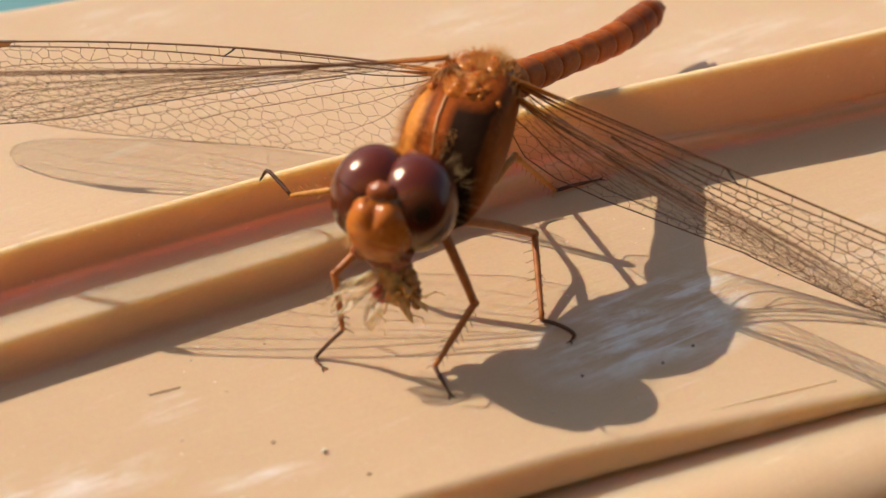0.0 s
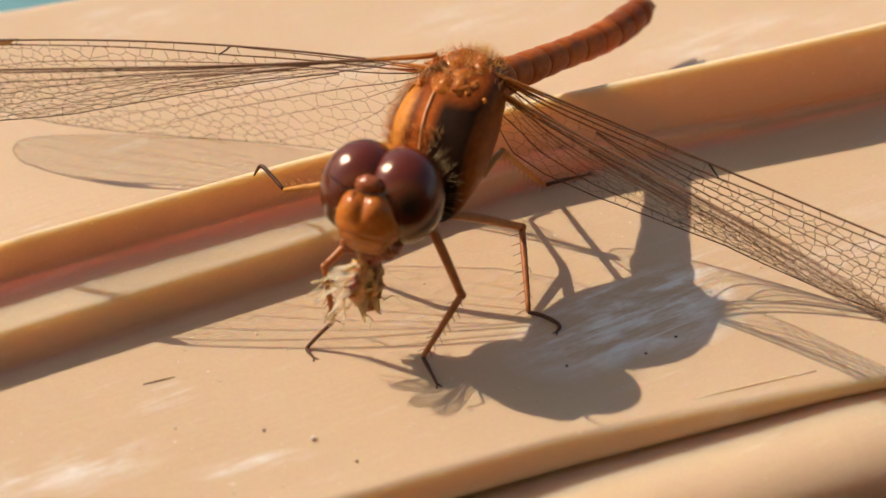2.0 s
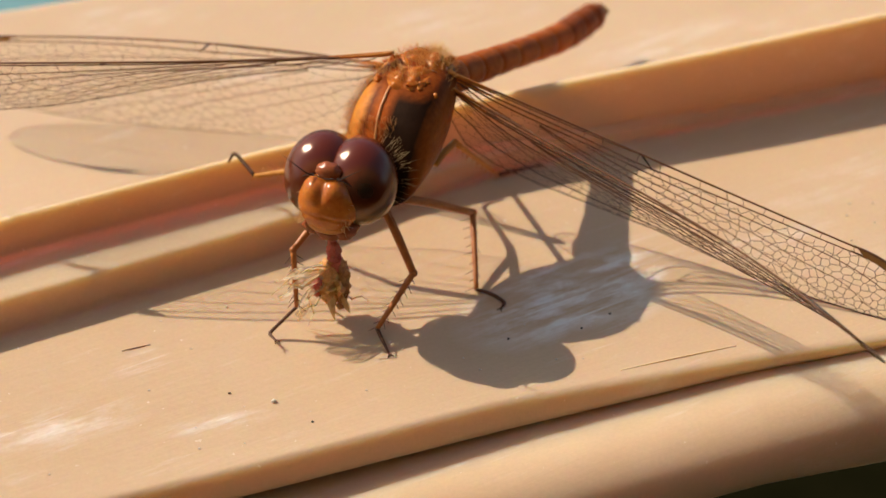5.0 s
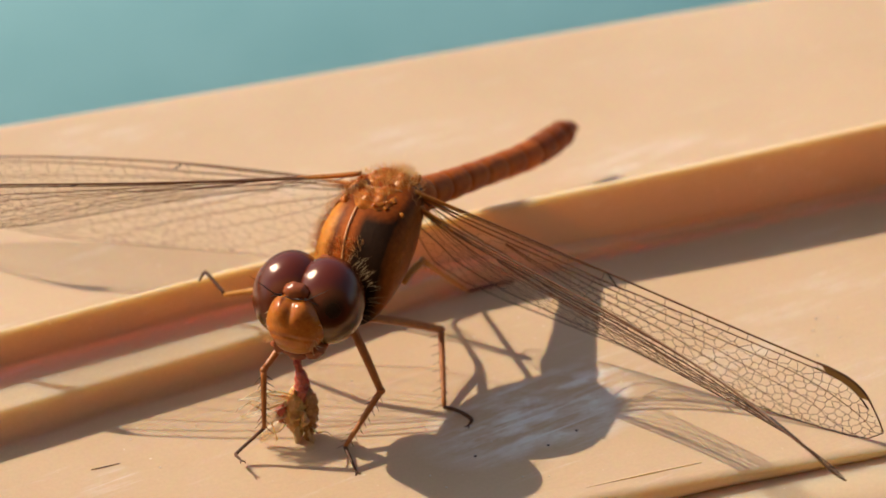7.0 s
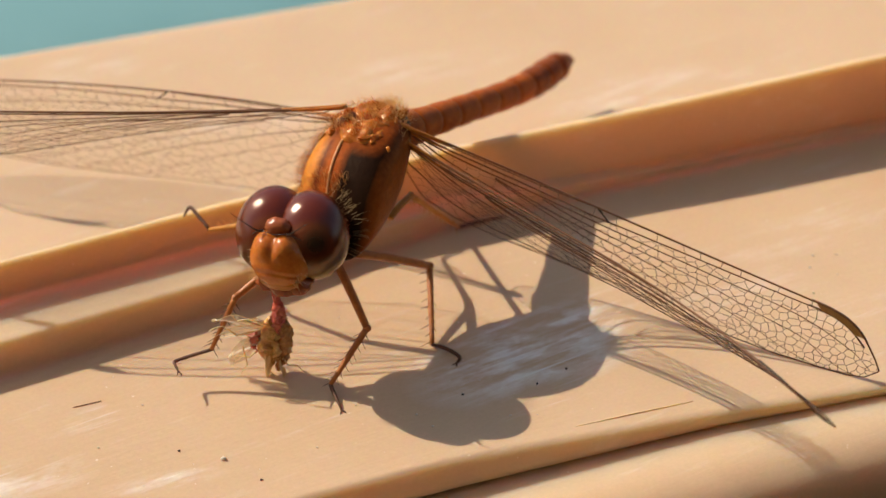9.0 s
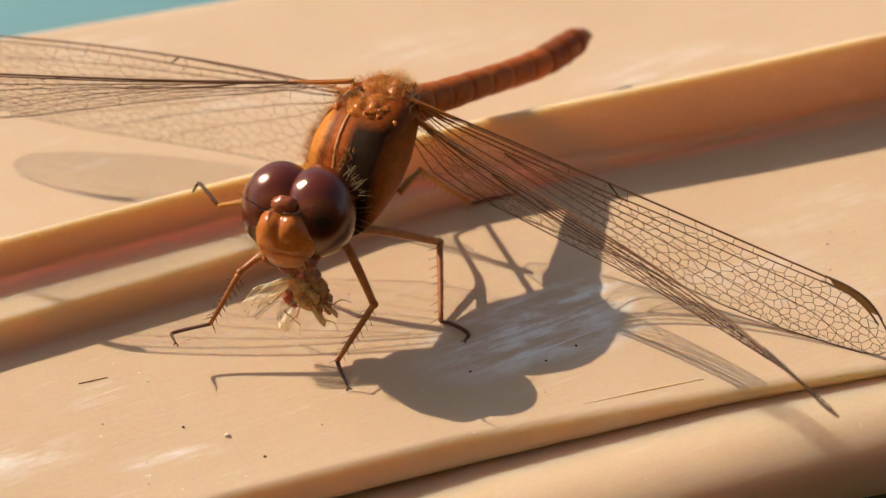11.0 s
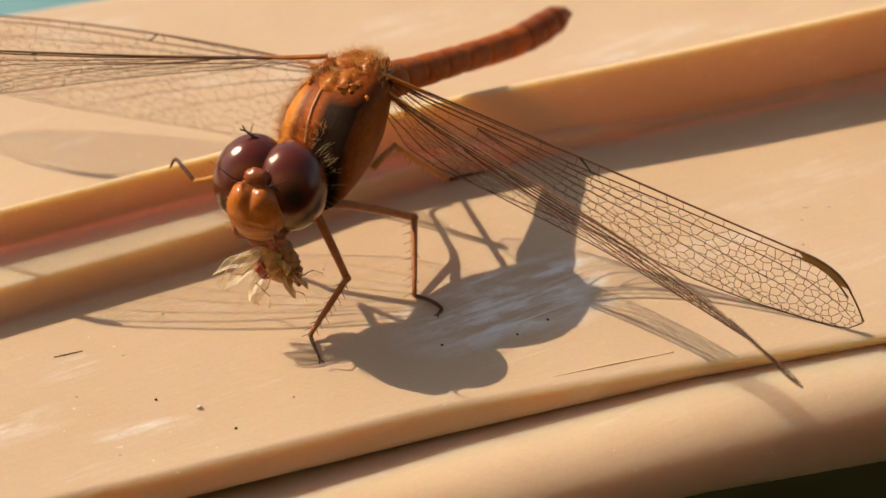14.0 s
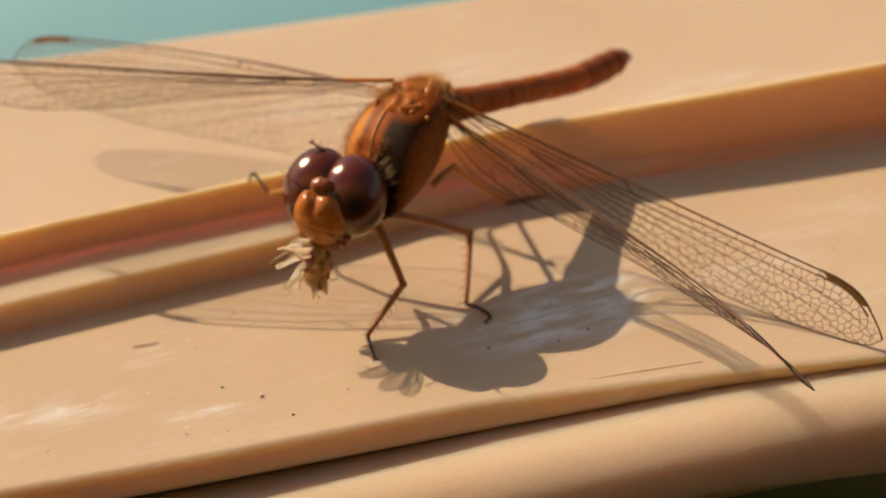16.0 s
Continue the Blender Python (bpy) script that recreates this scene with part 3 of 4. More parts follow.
blob(bm, TH + AXIS * 1.3 + UP * 1.75, (1.7, 2.0, 0.62), Matrix.Rotation(math.atan2(-0.42, 0.9075), 4, "Z"), 72, 52)
for v in bm.verts:
    v.co += UP * (0.35 * noise.noise(v.co * 0.9) + 0.22 * noise.noise(v.co * 2.0 + Vector((3, 1, 2))))
rng = random.Random(31)
part("wing_hinge_plate", bm, BACK, fly, "bright orange wing hinge plates")
for k in range(34):
    side, s = rng.uniform(-1.7, 1.6), rng.uniform(-0.3, 2.5)
    lift = 2.12 - 0.13 * side * side - 0.1 * max(0.0, s - 1.6) + rng.uniform(-0.12, 0.1)
    r = rng.uniform(0.2, 0.46)
    bm = bmesh.new()
    blob(bm, TH + AXIS * s + SIDE * side + UP * lift, (r * 1.3, r * 0.55, r * 0.5), Euler((rng.uniform(-0.5, 0.5), rng.uniform(-0.5, 0.5), rng.uniform(0, 3.1))).to_matrix().to_4x4(), 20, 12, 0.3, side * 3 + s)
    for v in bm.verts:
        v.co += 0.14 * noise.noise_vector(v.co * 3.1)
    part("hinge_sclerite", bm, BACK, fly)

# abdomen
AB0, TAIL = TH + AXIS * 2.9 + SIDE * 0.25 + UP * 0.35, Vector((6.75, 23.3, 2.5))
pts = smooth_path([AB0, AB0.lerp(TAIL, 0.35) - UP * 0.28, AB0.lerp(TAIL, 0.72) - UP * 0.5, TAIL + UP * 0.15], 27)
n_ab = len(pts)
prof = np.interp(np.linspace(0, 1, n_ab), [0, 0.06, 0.15, 0.4, 0.62, 0.8, 0.93, 1.0], [0.95, 1.0, 0.82, 0.74, 0.78, 0.84, 0.78, 0.45])
seam = [0.96 if k % 8 == 0 else 1.0 + 0.06 * math.sin(math.pi * (k % 8) / 8) for k in range(n_ab)]
k = 0
seg = 0
while k < n_ab - 1:
    e = min(k + 8, n_ab - 1)
    b2 = bmesh.new()
    tube(b2, pts[k:e + 1], [float(prof[i] * seam[i]) for i in range(k, e + 1)], 18)
    part("abdomen_segment", b2, ABDOMEN if seg < 7 else ABDOMEN_DARK, fly, "rust-red abdomen segment" if seg == 0 else "")
    k, seg = e, seg + 1
d = (pts[-1] - pts[-3]).normalized()
for q in (-1, 1):
    bm = bmesh.new()
    limb(bm, [pts[-1] + SIDE * 0.2 * q, pts[-1] + d * 0.2 + SIDE * 0.28 * q, pts[-1] + d * 0.45 + SIDE * 0.2 * q], [0.16, 0.15, 0.04], 8)
    part("cercus", bm, ABDOMEN_DARK, fly)

# head: built about its own axes, then turned
HEAD_C = Vector((-7.45, 1.87, 7.16))
HEAD_TURN = Euler((radians(-24), radians(-1), radians(-21)), "XYZ").to_matrix()


def hp(x, y, z):
    return HEAD_C + HEAD_TURN @ (1.05 * Vector((x, y, z)))


def facets(bm, center, radii, turn, count=4200, dome=0.0074, nu=460, nv=230):
    """A compound eye: an ellipsoid whose surface is a close pattern of tiny domes."""
    tree = KDTree(count)
    for k in range(count):
        z = 1 - 2 * (k + 0.5) / count
        a, r = k * 2.399963, math.sqrt(1 - z * z)
        tree.insert((r * math.cos(a), r * math.sin(a), z), k)
    tree.balance()
    reach = math.sqrt(4 / count)
    blob(bm, (0, 0, 0), (1, 1, 1), None, nu, nv)
    for v in bm.verts:
        _, _, d = tree.find(v.co)
        lift = dome * (1 - (d / reach) ** 2)
        v.co = center + turn @ Vector([(r + lift) * c for r, c in zip(radii, v.co)])


def head_blob(bm, c, r, **kw):
    blob(bm, hp(*c), [1.05 * q for q in r], HEAD_TURN.to_4x4(), **kw)


bm = bmesh.new()
head_blob(bm, (0, 0.5, 0.1), (1.9, 0.9, 1.6), nu=24, nv=16)
head = part("head", bm, DARK, fly, "large-eyed head with an amber face", org=NECK)
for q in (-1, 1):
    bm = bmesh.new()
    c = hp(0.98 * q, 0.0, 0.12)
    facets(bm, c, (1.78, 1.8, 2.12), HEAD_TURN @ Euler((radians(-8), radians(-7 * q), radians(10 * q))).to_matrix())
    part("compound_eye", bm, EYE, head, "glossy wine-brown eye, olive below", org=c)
bm = bmesh.new()
head_blob(bm, (0, -1.18, -0.82), (1.46, 1.12, 1.36), nu=64, nv=48)
for v in bm.verts:
    p = HEAD_TURN.inverted() @ (v.co - HEAD_C) / 1.05
    # two lobes with a shallow furrow between them, over a broad lip that sets back a little
    swell = max(0.0, 1 - (abs(abs(p.x) - 0.62) / 0.66) ** 2) * max(0.0, 1 - (abs(p.z + 0.1) / 0.75) ** 2)
    crease = math.exp(-((p.z + 1.32 + 0.12 * p.x * p.x) / 0.07) ** 2)
    v.co += HEAD_TURN @ Vector((0, -0.27 * swell + 0.07 * crease, 0.15 * swell))
    v.co += 0.03 * noise.noise_vector(v.co * 2.2)
part("face_plate", bm, FACE, head, "amber bilobed face")
bm = bmesh.new()
head_blob(bm, (0, -1.0, -1.85), (1.08, 0.8, 0.48), nu=36, nv=24)
part("clypeus", bm, FACE_PALE, head, "pale orange upper lip")
bm = bmesh.new()
for q in (-1, 1):
    head_blob(bm, (0.78 * q, -0.75, -2.0), (0.52, 0.66, 0.52), rough=0.3)
head_blob(bm, (0, -0.65, -2.2), (0.75, 0.75, 0.5), rough=0.3)
part("jaw", bm, VERTEX, head, "orange-brown jaws")
bm = bmesh.new()
head_blob(bm, (0, -1.62, 0.72), (0.62, 0.4, 0.42), rough=0.15)
part("vertex", bm, VERTEX, head, "shiny reddish bump between the eyes")
bm = bmesh.new()
tube(bm, smooth_path([hp(-1.5, -1.25, -0.5), hp(-1.25, -1.65, 0.2), hp(-0.6, -1.98, 0.5), hp(0, -1.98, 0.42), hp(0.6, -1.98, 0.5), hp(1.25, -1.65, 0.2), hp(1.52, -1.25, -0.5), hp(1.4, -1.05, -1.3)]), 0.022, 6)
part("face_seam", bm, DARK, head)
for q in (-1, 1):
    bm = bmesh.new()
    limb(bm, [hp(0.6 * q, -1.9, 0.5), hp(0.85 * q, -2.2, 0.6), hp(1.9 * q, -2.6, 1.3)], [0.08, 0.03, 0.01], 6)
    part("antenna", bm, DARK, head)


# wings
def delaunay_cells(seeds):
    """Edges of the Voronoi cells of 2D seeds: pairs of circumcentres (Bowyer-Watson)."""
    p = np.array(seeds)
    big = 1000.0
    p = np.vstack([p, [[-big, -big], [big, -big], [0, big]]])
    n = len(seeds)

    def circle(t):
        (ax, ay), (bx, by), (cx, cy) = p[list(t)]
        d = 2 * (ax * (by - cy) + bx * (cy - ay) + cx * (ay - by))
        ux = ((ax * ax + ay * ay) * (by - cy) + (bx * bx + by * by) * (cy - ay) + (cx * cx + cy * cy) * (ay - by)) / d
        uy = ((ax * ax + ay * ay) * (cx - bx) + (bx * bx + by * by) * (ax - cx) + (cx * cx + cy * cy) * (bx - ax)) / d
        return ux, uy, (ax - ux) ** 2 + (ay - uy) ** 2

    tris = {(n, n + 1, n + 2): circle((n, n + 1, n + 2))}
    for i in np.argsort(p[:n, 0]):
        x, y = p[i]
        bad = [t for t, (cx, cy, r) in tris.items() if (x - cx) ** 2 + (y - cy) ** 2 < r]
        count = {}
        for t in bad:
            for e in ((t[0], t[1]), (t[1], t[2]), (t[2], t[0])):
                key = (min(e), max(e))
                count[key] = count.get(key, 0) + 1
            del tris[t]
        for (a, b), c in count.items():
            if c == 1:
                t = (a, b, int(i))
                tris[t] = circle(t)
    by_edge = {}
    for t, (cx, cy, r) in tris.items():
        if max(t) >= n:
            continue
        for e in ((t[0], t[1]), (t[1], t[2]), (t[2], t[0])):
            by_edge.setdefault((min(e), max(e)), []).append((cx, cy))
    return [v for v in by_edge.values() if len(v) == 2]


FORE = ([0, .04, .1, .2, .35, .5, .65, .8, .9, .96, 1], [.6, 1.6, 3.0, 4.2, 4.9, 5.3, 5.6, 5.3, 4.4, 3.4, 2.0])
HIND = ([0, .03, .08, .15, .25, .4, .55, .7, .82, .9, .95, .985, 1], [1.2, 3.8, 6.0, 7.0, 7.4, 7.3, 7.1, 6.7, 6.2, 5.6, 4.9, 3.9, 2.7])
NODE = {"fore": 0.51, "hind": 0.41}


class Wing:
    """The flat plan of a wing, in millimetres along its length (x) and back from its front edge (w)."""

    def __init__(self, kind, length, seed, slim=1.0, drop=1.0, cell=1.0, spot=(0.84, 0.945)):
        self.kind, self.length, self.table = kind, length, FORE if kind == "fore" else HIND
        self.node = NODE[kind]
        self.slim, self.drop, self.spot = slim, drop, spot
        rng = random.Random(seed)
        L = length
        seeds = []
        x = 0.4
        while x < L + 1.5:
            u = min(x / L, 1)
            size = cell * (1.25 if u < 0.35 else 1.08 if u < 0.7 else 0.82)
            w, col = -0.8, 0
            top = self.trail(u) + 1.3
            while w < top:
                f = max(0.0, w / max(self.trail(u), 0.5))
                step = size * (1.0 - 0.35 * f)
                seeds.append((x + rng.uniform(-0.36, 0.36) * size + (0.45 * size if col % 2 else 0), w + rng.uniform(-0.28, 0.28) * size))
                w, col = w + step, col + 1
            x += size * 0.92
        self.edges = []
        for a, b in delaunay_cells(seeds):
            a, b = np.array(a), np.array(b)
            ia, ib = self.inside(a), self.inside(b)
            if not (ia or ib):
                continue
            if ia != ib:
                inner, outer = (a, b) if ia else (b, a)
                for _ in range(12):
                    m = (inner + outer) / 2
                    inner, outer = (m, outer) if self.inside(m) else (inner, m)
                a, b = (a, inner) if ia else (inner, b)
            if np.hypot(*(a - b)) > 0.04:
                self.edges.append((tuple(a), tuple(b)))

    def lead(self, u):
        return self.drop * (2.0 if self.kind == "fore" else 2.6) * max(0.0, (u - 0.84) / 0.16) ** 2.4

    def trail(self, u):
        full, front = float(np.interp(u, *self.table)), self.lead(u) / self.drop
        return self.lead(u) + (full - front) * (self.slim if self.slim == 1.0 else self.slim * (1.0 + 0.4 * max(0.0, 1 - 2 * u)))

    def strip(self, u):
        """How far the second strong vein runs behind the front edge."""
        return float(np.interp(u, [0, 0.1, 0.4, 0.6, 0.83, 0.89, 0.95, 1.0], [0.3, 0.6, 0.75, 0.55, 0.40, 0.38, 0.34, 0.1]))

    def inside(self, p):
        u = p[0] / self.length
        return 0.02 < u < 1 and self.lead(u) + self.strip(u) < p[1] < self.trail(u)


class Laid:
    """A wing plan laid into the world from base to tip, with its chord turned to c and a pleated, arched surface."""

    def __init__(self, plan, base, tip, chord, arch, twist, bow=0.0):
        self.plan, self.base = plan, Vector(base)
        self.span = (Vector(tip) - self.base).normalized()
        c = Vector(chord)
        self.chord = (c - self.span * c.dot(self.span)).normalized()
        self.norm = self.span.cross(self.chord).normalized()
        if self.norm.z < 0:
            self.norm = -self.norm
        self.arch, self.twist, self.bow = arch, twist, bow

    def at(self, x, w, lift=0.0):
        u = x / self.plan.length
        # the tip lies behind the front edge, so the span axis passes through it
        w0 = w - 2.2 * u * u - self.bow * 4 * u * (1 - u)
        a = radians(self.twist) * (u - 0.5)
        pleat = 0.16 * math.sin(w * 3.2) * max(0.0, 1 - w / 3.0) * (1 - 0.6 * u)
        n = self.arch * 4 * u * (1 - u) + pleat + lift + 0.05 * w * math.sin(u * 6)
        cd = self.chord * math.cos(a) + self.norm * math.sin(a)
        return self.base + self.span * x + cd * w0 + self.norm * n


# long veins: stations along the wing, how far back across it they run there, and radii at both ends
FAN = [([0.0, 0.1, 0.3, 0.6, 0.9, 0.985], [0.02, 0.05, 0.07, 0.12, 0.22, 0.5], 0.040, 0.013),
       ([0.3, 0.45, 0.65, 0.85, 0.965], [0.08, 0.19, 0.33, 0.56, 1.0], 0.026, 0.011),
       ([0.2, 0.35, 0.55, 0.75, 0.9], [0.09, 0.22, 0.42, 0.68, 1.0], 0.029, 0.011),
       ([0.2, 0.32, 0.48, 0.66, 0.81], [0.1, 0.29, 0.5, 0.77, 1.0], 0.026, 0.011),
       ([0.0, 0.08, 0.28, 0.48, 0.68], [0.06, 0.12, 0.37, 0.63, 1.0], 0.036, 0.012),
       ([0.0, 0.07, 0.24, 0.4, 0.55], [0.09, 0.17, 0.46, 0.73, 1.0], 0.034, 0.012),
       ([0.0, 0.06, 0.16, 0.28, 0.4], [0.13, 0.24, 0.53, 0.78, 1.0], 0.031, 0.011),
       ([0.0, 0.04, 0.09, 0.17], [0.17, 0.31, 0.65, 1.0], 0.026, 0.010)]


def wing(name, plan, laid, label, parent):
    L = plan.length
    heft = 1.0 if plan.slim == 1.0 else 1.3
    bm = bmesh.new()
    nu, nv = 70, 12
    grid = []
    for i in range(nu + 1):
        u = 0.005 + 0.994 * i / nu
        a, b = plan.lead(u), plan.trail(u)
        grid.append([bm.verts.new(laid.at(u * L, a + (b - a) * j / nv)) for j in range(nv + 1)])
    for a, b in zip(grid, grid[1:]):
        for j in range(nv):
            bm.faces.new((a[j], a[j + 1], b[j + 1], b[j]))
    film = part(name, bm, MEMBRANE, parent, label, org=laid.base)
    us = [k / 60 for k in range(61)]
    # front edge, second strong vein and rear margin
    bm = bmesh.new()
    tube(bm, [laid.at(u * L, plan.lead(u)) for u in us if u > 0.0], [0.058 - 0.012 * u for u in us if u > 0.0], 6)
    part("front_vein", bm, VEIN_FRONT, film)
    bm = bmesh.new()
    tube(bm, [laid.at(u * L, plan.lead(u) + plan.strip(u)) for u in us[:58]], [0.046 - 0.018 * u for u in us[:58]], 6)
    part("radial_vein", bm, VEIN_FRONT, film)
    bm = bmesh.new()
    tube(bm, [laid.at(u * L, plan.trail(u)) for u in us[1:]], 0.024 * heft, 4)
    part("rear_margin", bm, VEIN, film)
    # the short vein behind the front edge, as far as the node, and the long veins that fan out from the root
    bm = bmesh.new()
    line = []
    for k in range(25):
        u = plan.node * k / 24
        line.append(laid.at(u * L, plan.lead(u) + 0.5 * plan.strip(u) * (1 - (k / 24) ** 4)))
    tube(bm, line, [0.04 - 0.012 * k / 24 for k in range(25)], 5)
    part("long_vein", bm, VEIN_FRONT, film)
    for us_, fs, r0, r1 in FAN:
        bm = bmesh.new()
        line = []
        for k in range(41):
            t = k / 40
            u = float(np.interp(t, np.linspace(0, 1, len(us_)), us_))
            f = float(np.interp(u, us_, fs))
            f += 0.012 * math.sin(9 * t + 20 * us_[-1])
            s = plan.strip(u)
            line.append((u, plan.lead(u) + s + (plan.trail(u) - plan.lead(u) - s) * min(max(f, 0.0), 1.0)))
        line = smooth_path([(u * L, w, 0) for u, w in line[::5]], 5)
        tube(bm, [laid.at(p.x, p.y) for p in line], [(heft if us_[-1] > 0.6 else 0.62) * (r0 + (r1 - r0) * k / (len(line) - 1)) for k in range(len(line))], 5)
        part("long_vein", bm, VEIN_FRONT, film)
    # thickened joint at the node
    bm = bmesh.new()
    u = plan.node
    limb(bm, [laid.at(u * L - 0.25, plan.lead(u)), laid.at(u * L + 0.05, plan.lead(u) + 0.5 * plan.strip(u)), laid.at(u * L + 0.55, plan.lead(u) + plan.strip(u))], [0.07, 0.05, 0.03], 6)
    part("node", bm, STIGMA_RIM, film)
    # ladder of short veins behind the front edge, and the net of cells
    bm = bmesh.new()
    x = 1.2
    rng = random.Random(7)
    while x < 0.85 * L:
        u = x / L
        tube(bm, [laid.at(x, plan.lead(u)), laid.at(x + rng.uniform(0, 0.3), plan.lead(u) + plan.strip(u))], 0.016, 4)
        x += rng.uniform(0.8, 2.2)
    for a, b in plan.edges:
        tube(bm, [laid.at(*a), laid.at(*b)], 0.0135 * heft if a[0] > 0.36 * L else 0.0095, 3)
    net = part("vein_net", bm, VEIN, film)
    tagged(net, kind="stuff")
    # pterostigma
    bm = bmesh.new()
    ua, ub = plan.spot
    top, low = [], []
    for k in range(13):
        t = k / 12
        u = ua + (ub - ua) * t
        s = plan.strip(u) * min(1, 6 * t + 0.15, 6 * (1 - t) + 0.15)
        for lst, lift in ((top, 0.015), (low, -0.015)):
            lst.append((bm.verts.new(laid.at(u * L, plan.lead(u) + 0.02, lift)), bm.verts.new(laid.at(u * L, plan.lead(u) + s, lift))))
    for lst in (top, low):
        for a, b in zip(lst, lst[1:]):
            bm.faces.new((a[0], a[1], b[1], b[0]))
    part("pterostigma", bm, STIGMA, film, "brown wing spot")
    for low, rad in ((0, 0.045), (1, 0.035)):
        bm = bmesh.new()
        tube(bm, [laid.at(u * L, plan.lead(u) + low * plan.strip(u), 0.04) for u in np.linspace(ua - 0.01, ub + 0.01, 16)], rad, 6)
        part("spot_rim", bm, STIGMA_RIM, film)
    # amber root
    bm = bmesh.new()
    for w in (0.0, 0.4, 0.8):
        limb(bm, [laid.at(-0.5, 0.2 + w * 0.3), laid.at(0.2, w * 0.6), laid.at(2.6, w * 0.75)], [0.12, 0.10, 0.045], 8)
    part("wing_root", bm, VEIN_BASE, film, "amber wing root")
    return film


fore_plan, hind_plan = Wing("fore", 26.0, 3, cell=0.78), Wing("hind", 26.3, 5, cell=0.72, spot=(0.82, 0.92))
edge_plan = Wing("fore", 26.0, 3, 0.76, cell=0.72)
pitched_plan = Wing("hind", 25.8, 5, 0.62, 0.9, 0.6)
right_fore = wing("forewing", edge_plan, Laid(edge_plan, (-2.64, 7.01, 9.23), (16.67, -10.08, 5.2), (0.203, 0.48, -0.836), 0.86, 39, -1.3), "clear forewing with a dark net of veins, seen edge-on", fly)
wing("hindwing", pitched_plan, Laid(pitched_plan, (-2.23, 7.07, 9.71), (20.32, -2.0, 0.9), (-0.176, 0.142, -0.738), 1.19, -17, -0.49), "clear broad hindwing with a dark net of veins", fly)
left_fore = wing("forewing", fore_plan, Laid(fore_plan, (-5.4, 7.45, 10.52), (-31.34, 8.78, 8.66), (0.097, 0.628, -0.766), -0.17, -23, 1.46), "clear forewing with a dark net of veins, seen edge-on", fly)
left_hind = wing("hindwing", hind_plan, Laid(hind_plan, (-4.85, 10.4, 7.91), (-29.72, 17.38, 4.18), (0.197, 0.185, -0.953), 1.18, 9.5, 0.11), "clear broad hindwing with a dark net of veins", fly)


# legs
def spines(bm, a, b, length, count, lean, seed):
    rng = random.Random(seed)
    a, b = Vector(a), Vector(b)
    d = (b - a).normalized()
    for k in range(count):
        t = (k + 0.6) / count
        p = a.lerp(b, t)
        for sgn in (1, -1):
            s = (Vector(lean) * sgn * rng.uniform(0.7, 1.1) + d * 0.75).normalized()
            tube(bm, [p, p + s * length * rng.uniform(0.7, 1.1)], [0.034, 0.01], 4)


def leg(name, hip, knee, ankle, toes, parent, mats, radii, lean, seed, label=""):
    bm = bmesh.new()
    limb(bm, [hip, Vector(hip).lerp(Vector(knee), 0.5) + UP * 0.08, knee], [radii[0], radii[0] * 0.95, radii[0] * 0.8], 10)
    blob(bm, knee, (radii[0] * 0.95,) * 3, None, 12, 8)
    femur = part(name, bm, mats[0], parent, label, org=hip)
    bm = bmesh.new()
    limb(bm, [knee, Vector(knee).lerp(Vector(ankle), 0.5), ankle], [radii[1] * 1.1, radii[1], radii[1] * 0.75], 8)
    tibia = part("tibia", bm, mats[1], femur, "", org=knee)
    bm = bmesh.new()
    spines(bm, knee, ankle, 0.6, 9, lean, seed)
    comb = part("spine_comb", bm, TARSUS if mats[0] is LEG else mats[0], femur, "fine leg spines", org=knee)
    tagged(comb, kind="stuff")
    bm = bmesh.new()
    limb(bm, [ankle] + list(toes), [radii[2]] * len(toes) + [radii[2] * 0.5], 7)
    tip, before = Vector(toes[-1]), Vector(toes[-2])
    for q in (-1, 1):
        side = (tip - before).cross(UP).normalized() * 0.12 * q
        tube(bm, [tip, tip + (tip - before).normalized() * 0.2 + side, tip + (tip - before).normalized() * 0.26 + side - UP * 0.08], [0.05, 0.035, 0.01], 5)
    foot = part("tarsus", bm, mats[2], femur, "dark hooked foot", org=knee)
    return femur, tibia, foot, comb


R3 = (0.23, 0.16, 0.1)
leg("foreleg", (-5.5, 1.9, 5.4), (-4.19, 0.65, 2.25), (-6.03, -1.2, 0.3), [(-5.85, -1.75, 0.26), (-5.45, -2.75, 0.06)], fly, [LEG, LEG, TARSUS], R3, (-0.8, 0.1, 0.3), 1, "brown spiny foreleg standing on the plastic")
leg("middle_leg", (-4.7, 2.3, 5.6), (-1.14, 5.7, 1.95), (-1.1, 1.65, 0.2), [(-0.6, 1.4, 0.24), (-0.05, 1.0, 0.22), (0.24, 0.7, 0.12), (0.08, 0.42, 0.03)], fly, [LEG, LEG, TARSUS], R3, (-0.6, 0.5, 0.2), 2, "brown spiny middle leg standing on the plastic")
leg("hind_leg", (-3.0, 5.8, 5.0), (-1.95, 7.2, 5.3), (0.35, 11.05, 0.28), [(1.3, 11.5, 0.22), (2.6, 11.95, 0.16)], fly, [LEG_AMBER, LEG_AMBER, TARSUS], (0.2, 0.14, 0.1), (0.4, 0.5, 0.4), 3, "amber hind leg braced on the rib")
leg("hind_leg", (-4.8, 7.2, 5.6), (-5.3, 9.05, 6.0), (-4.7, 11.2, 4.2), [(-4.3, 11.45, 4.06), (-3.7, 11.72, 4.1)], fly, [LEG_AMBER, LEG_AMBER, TARSUS], (0.2, 0.14, 0.1), (-0.4, 0.5, 0.4), 6, "amber hind leg behind the body, its foot on the rib")
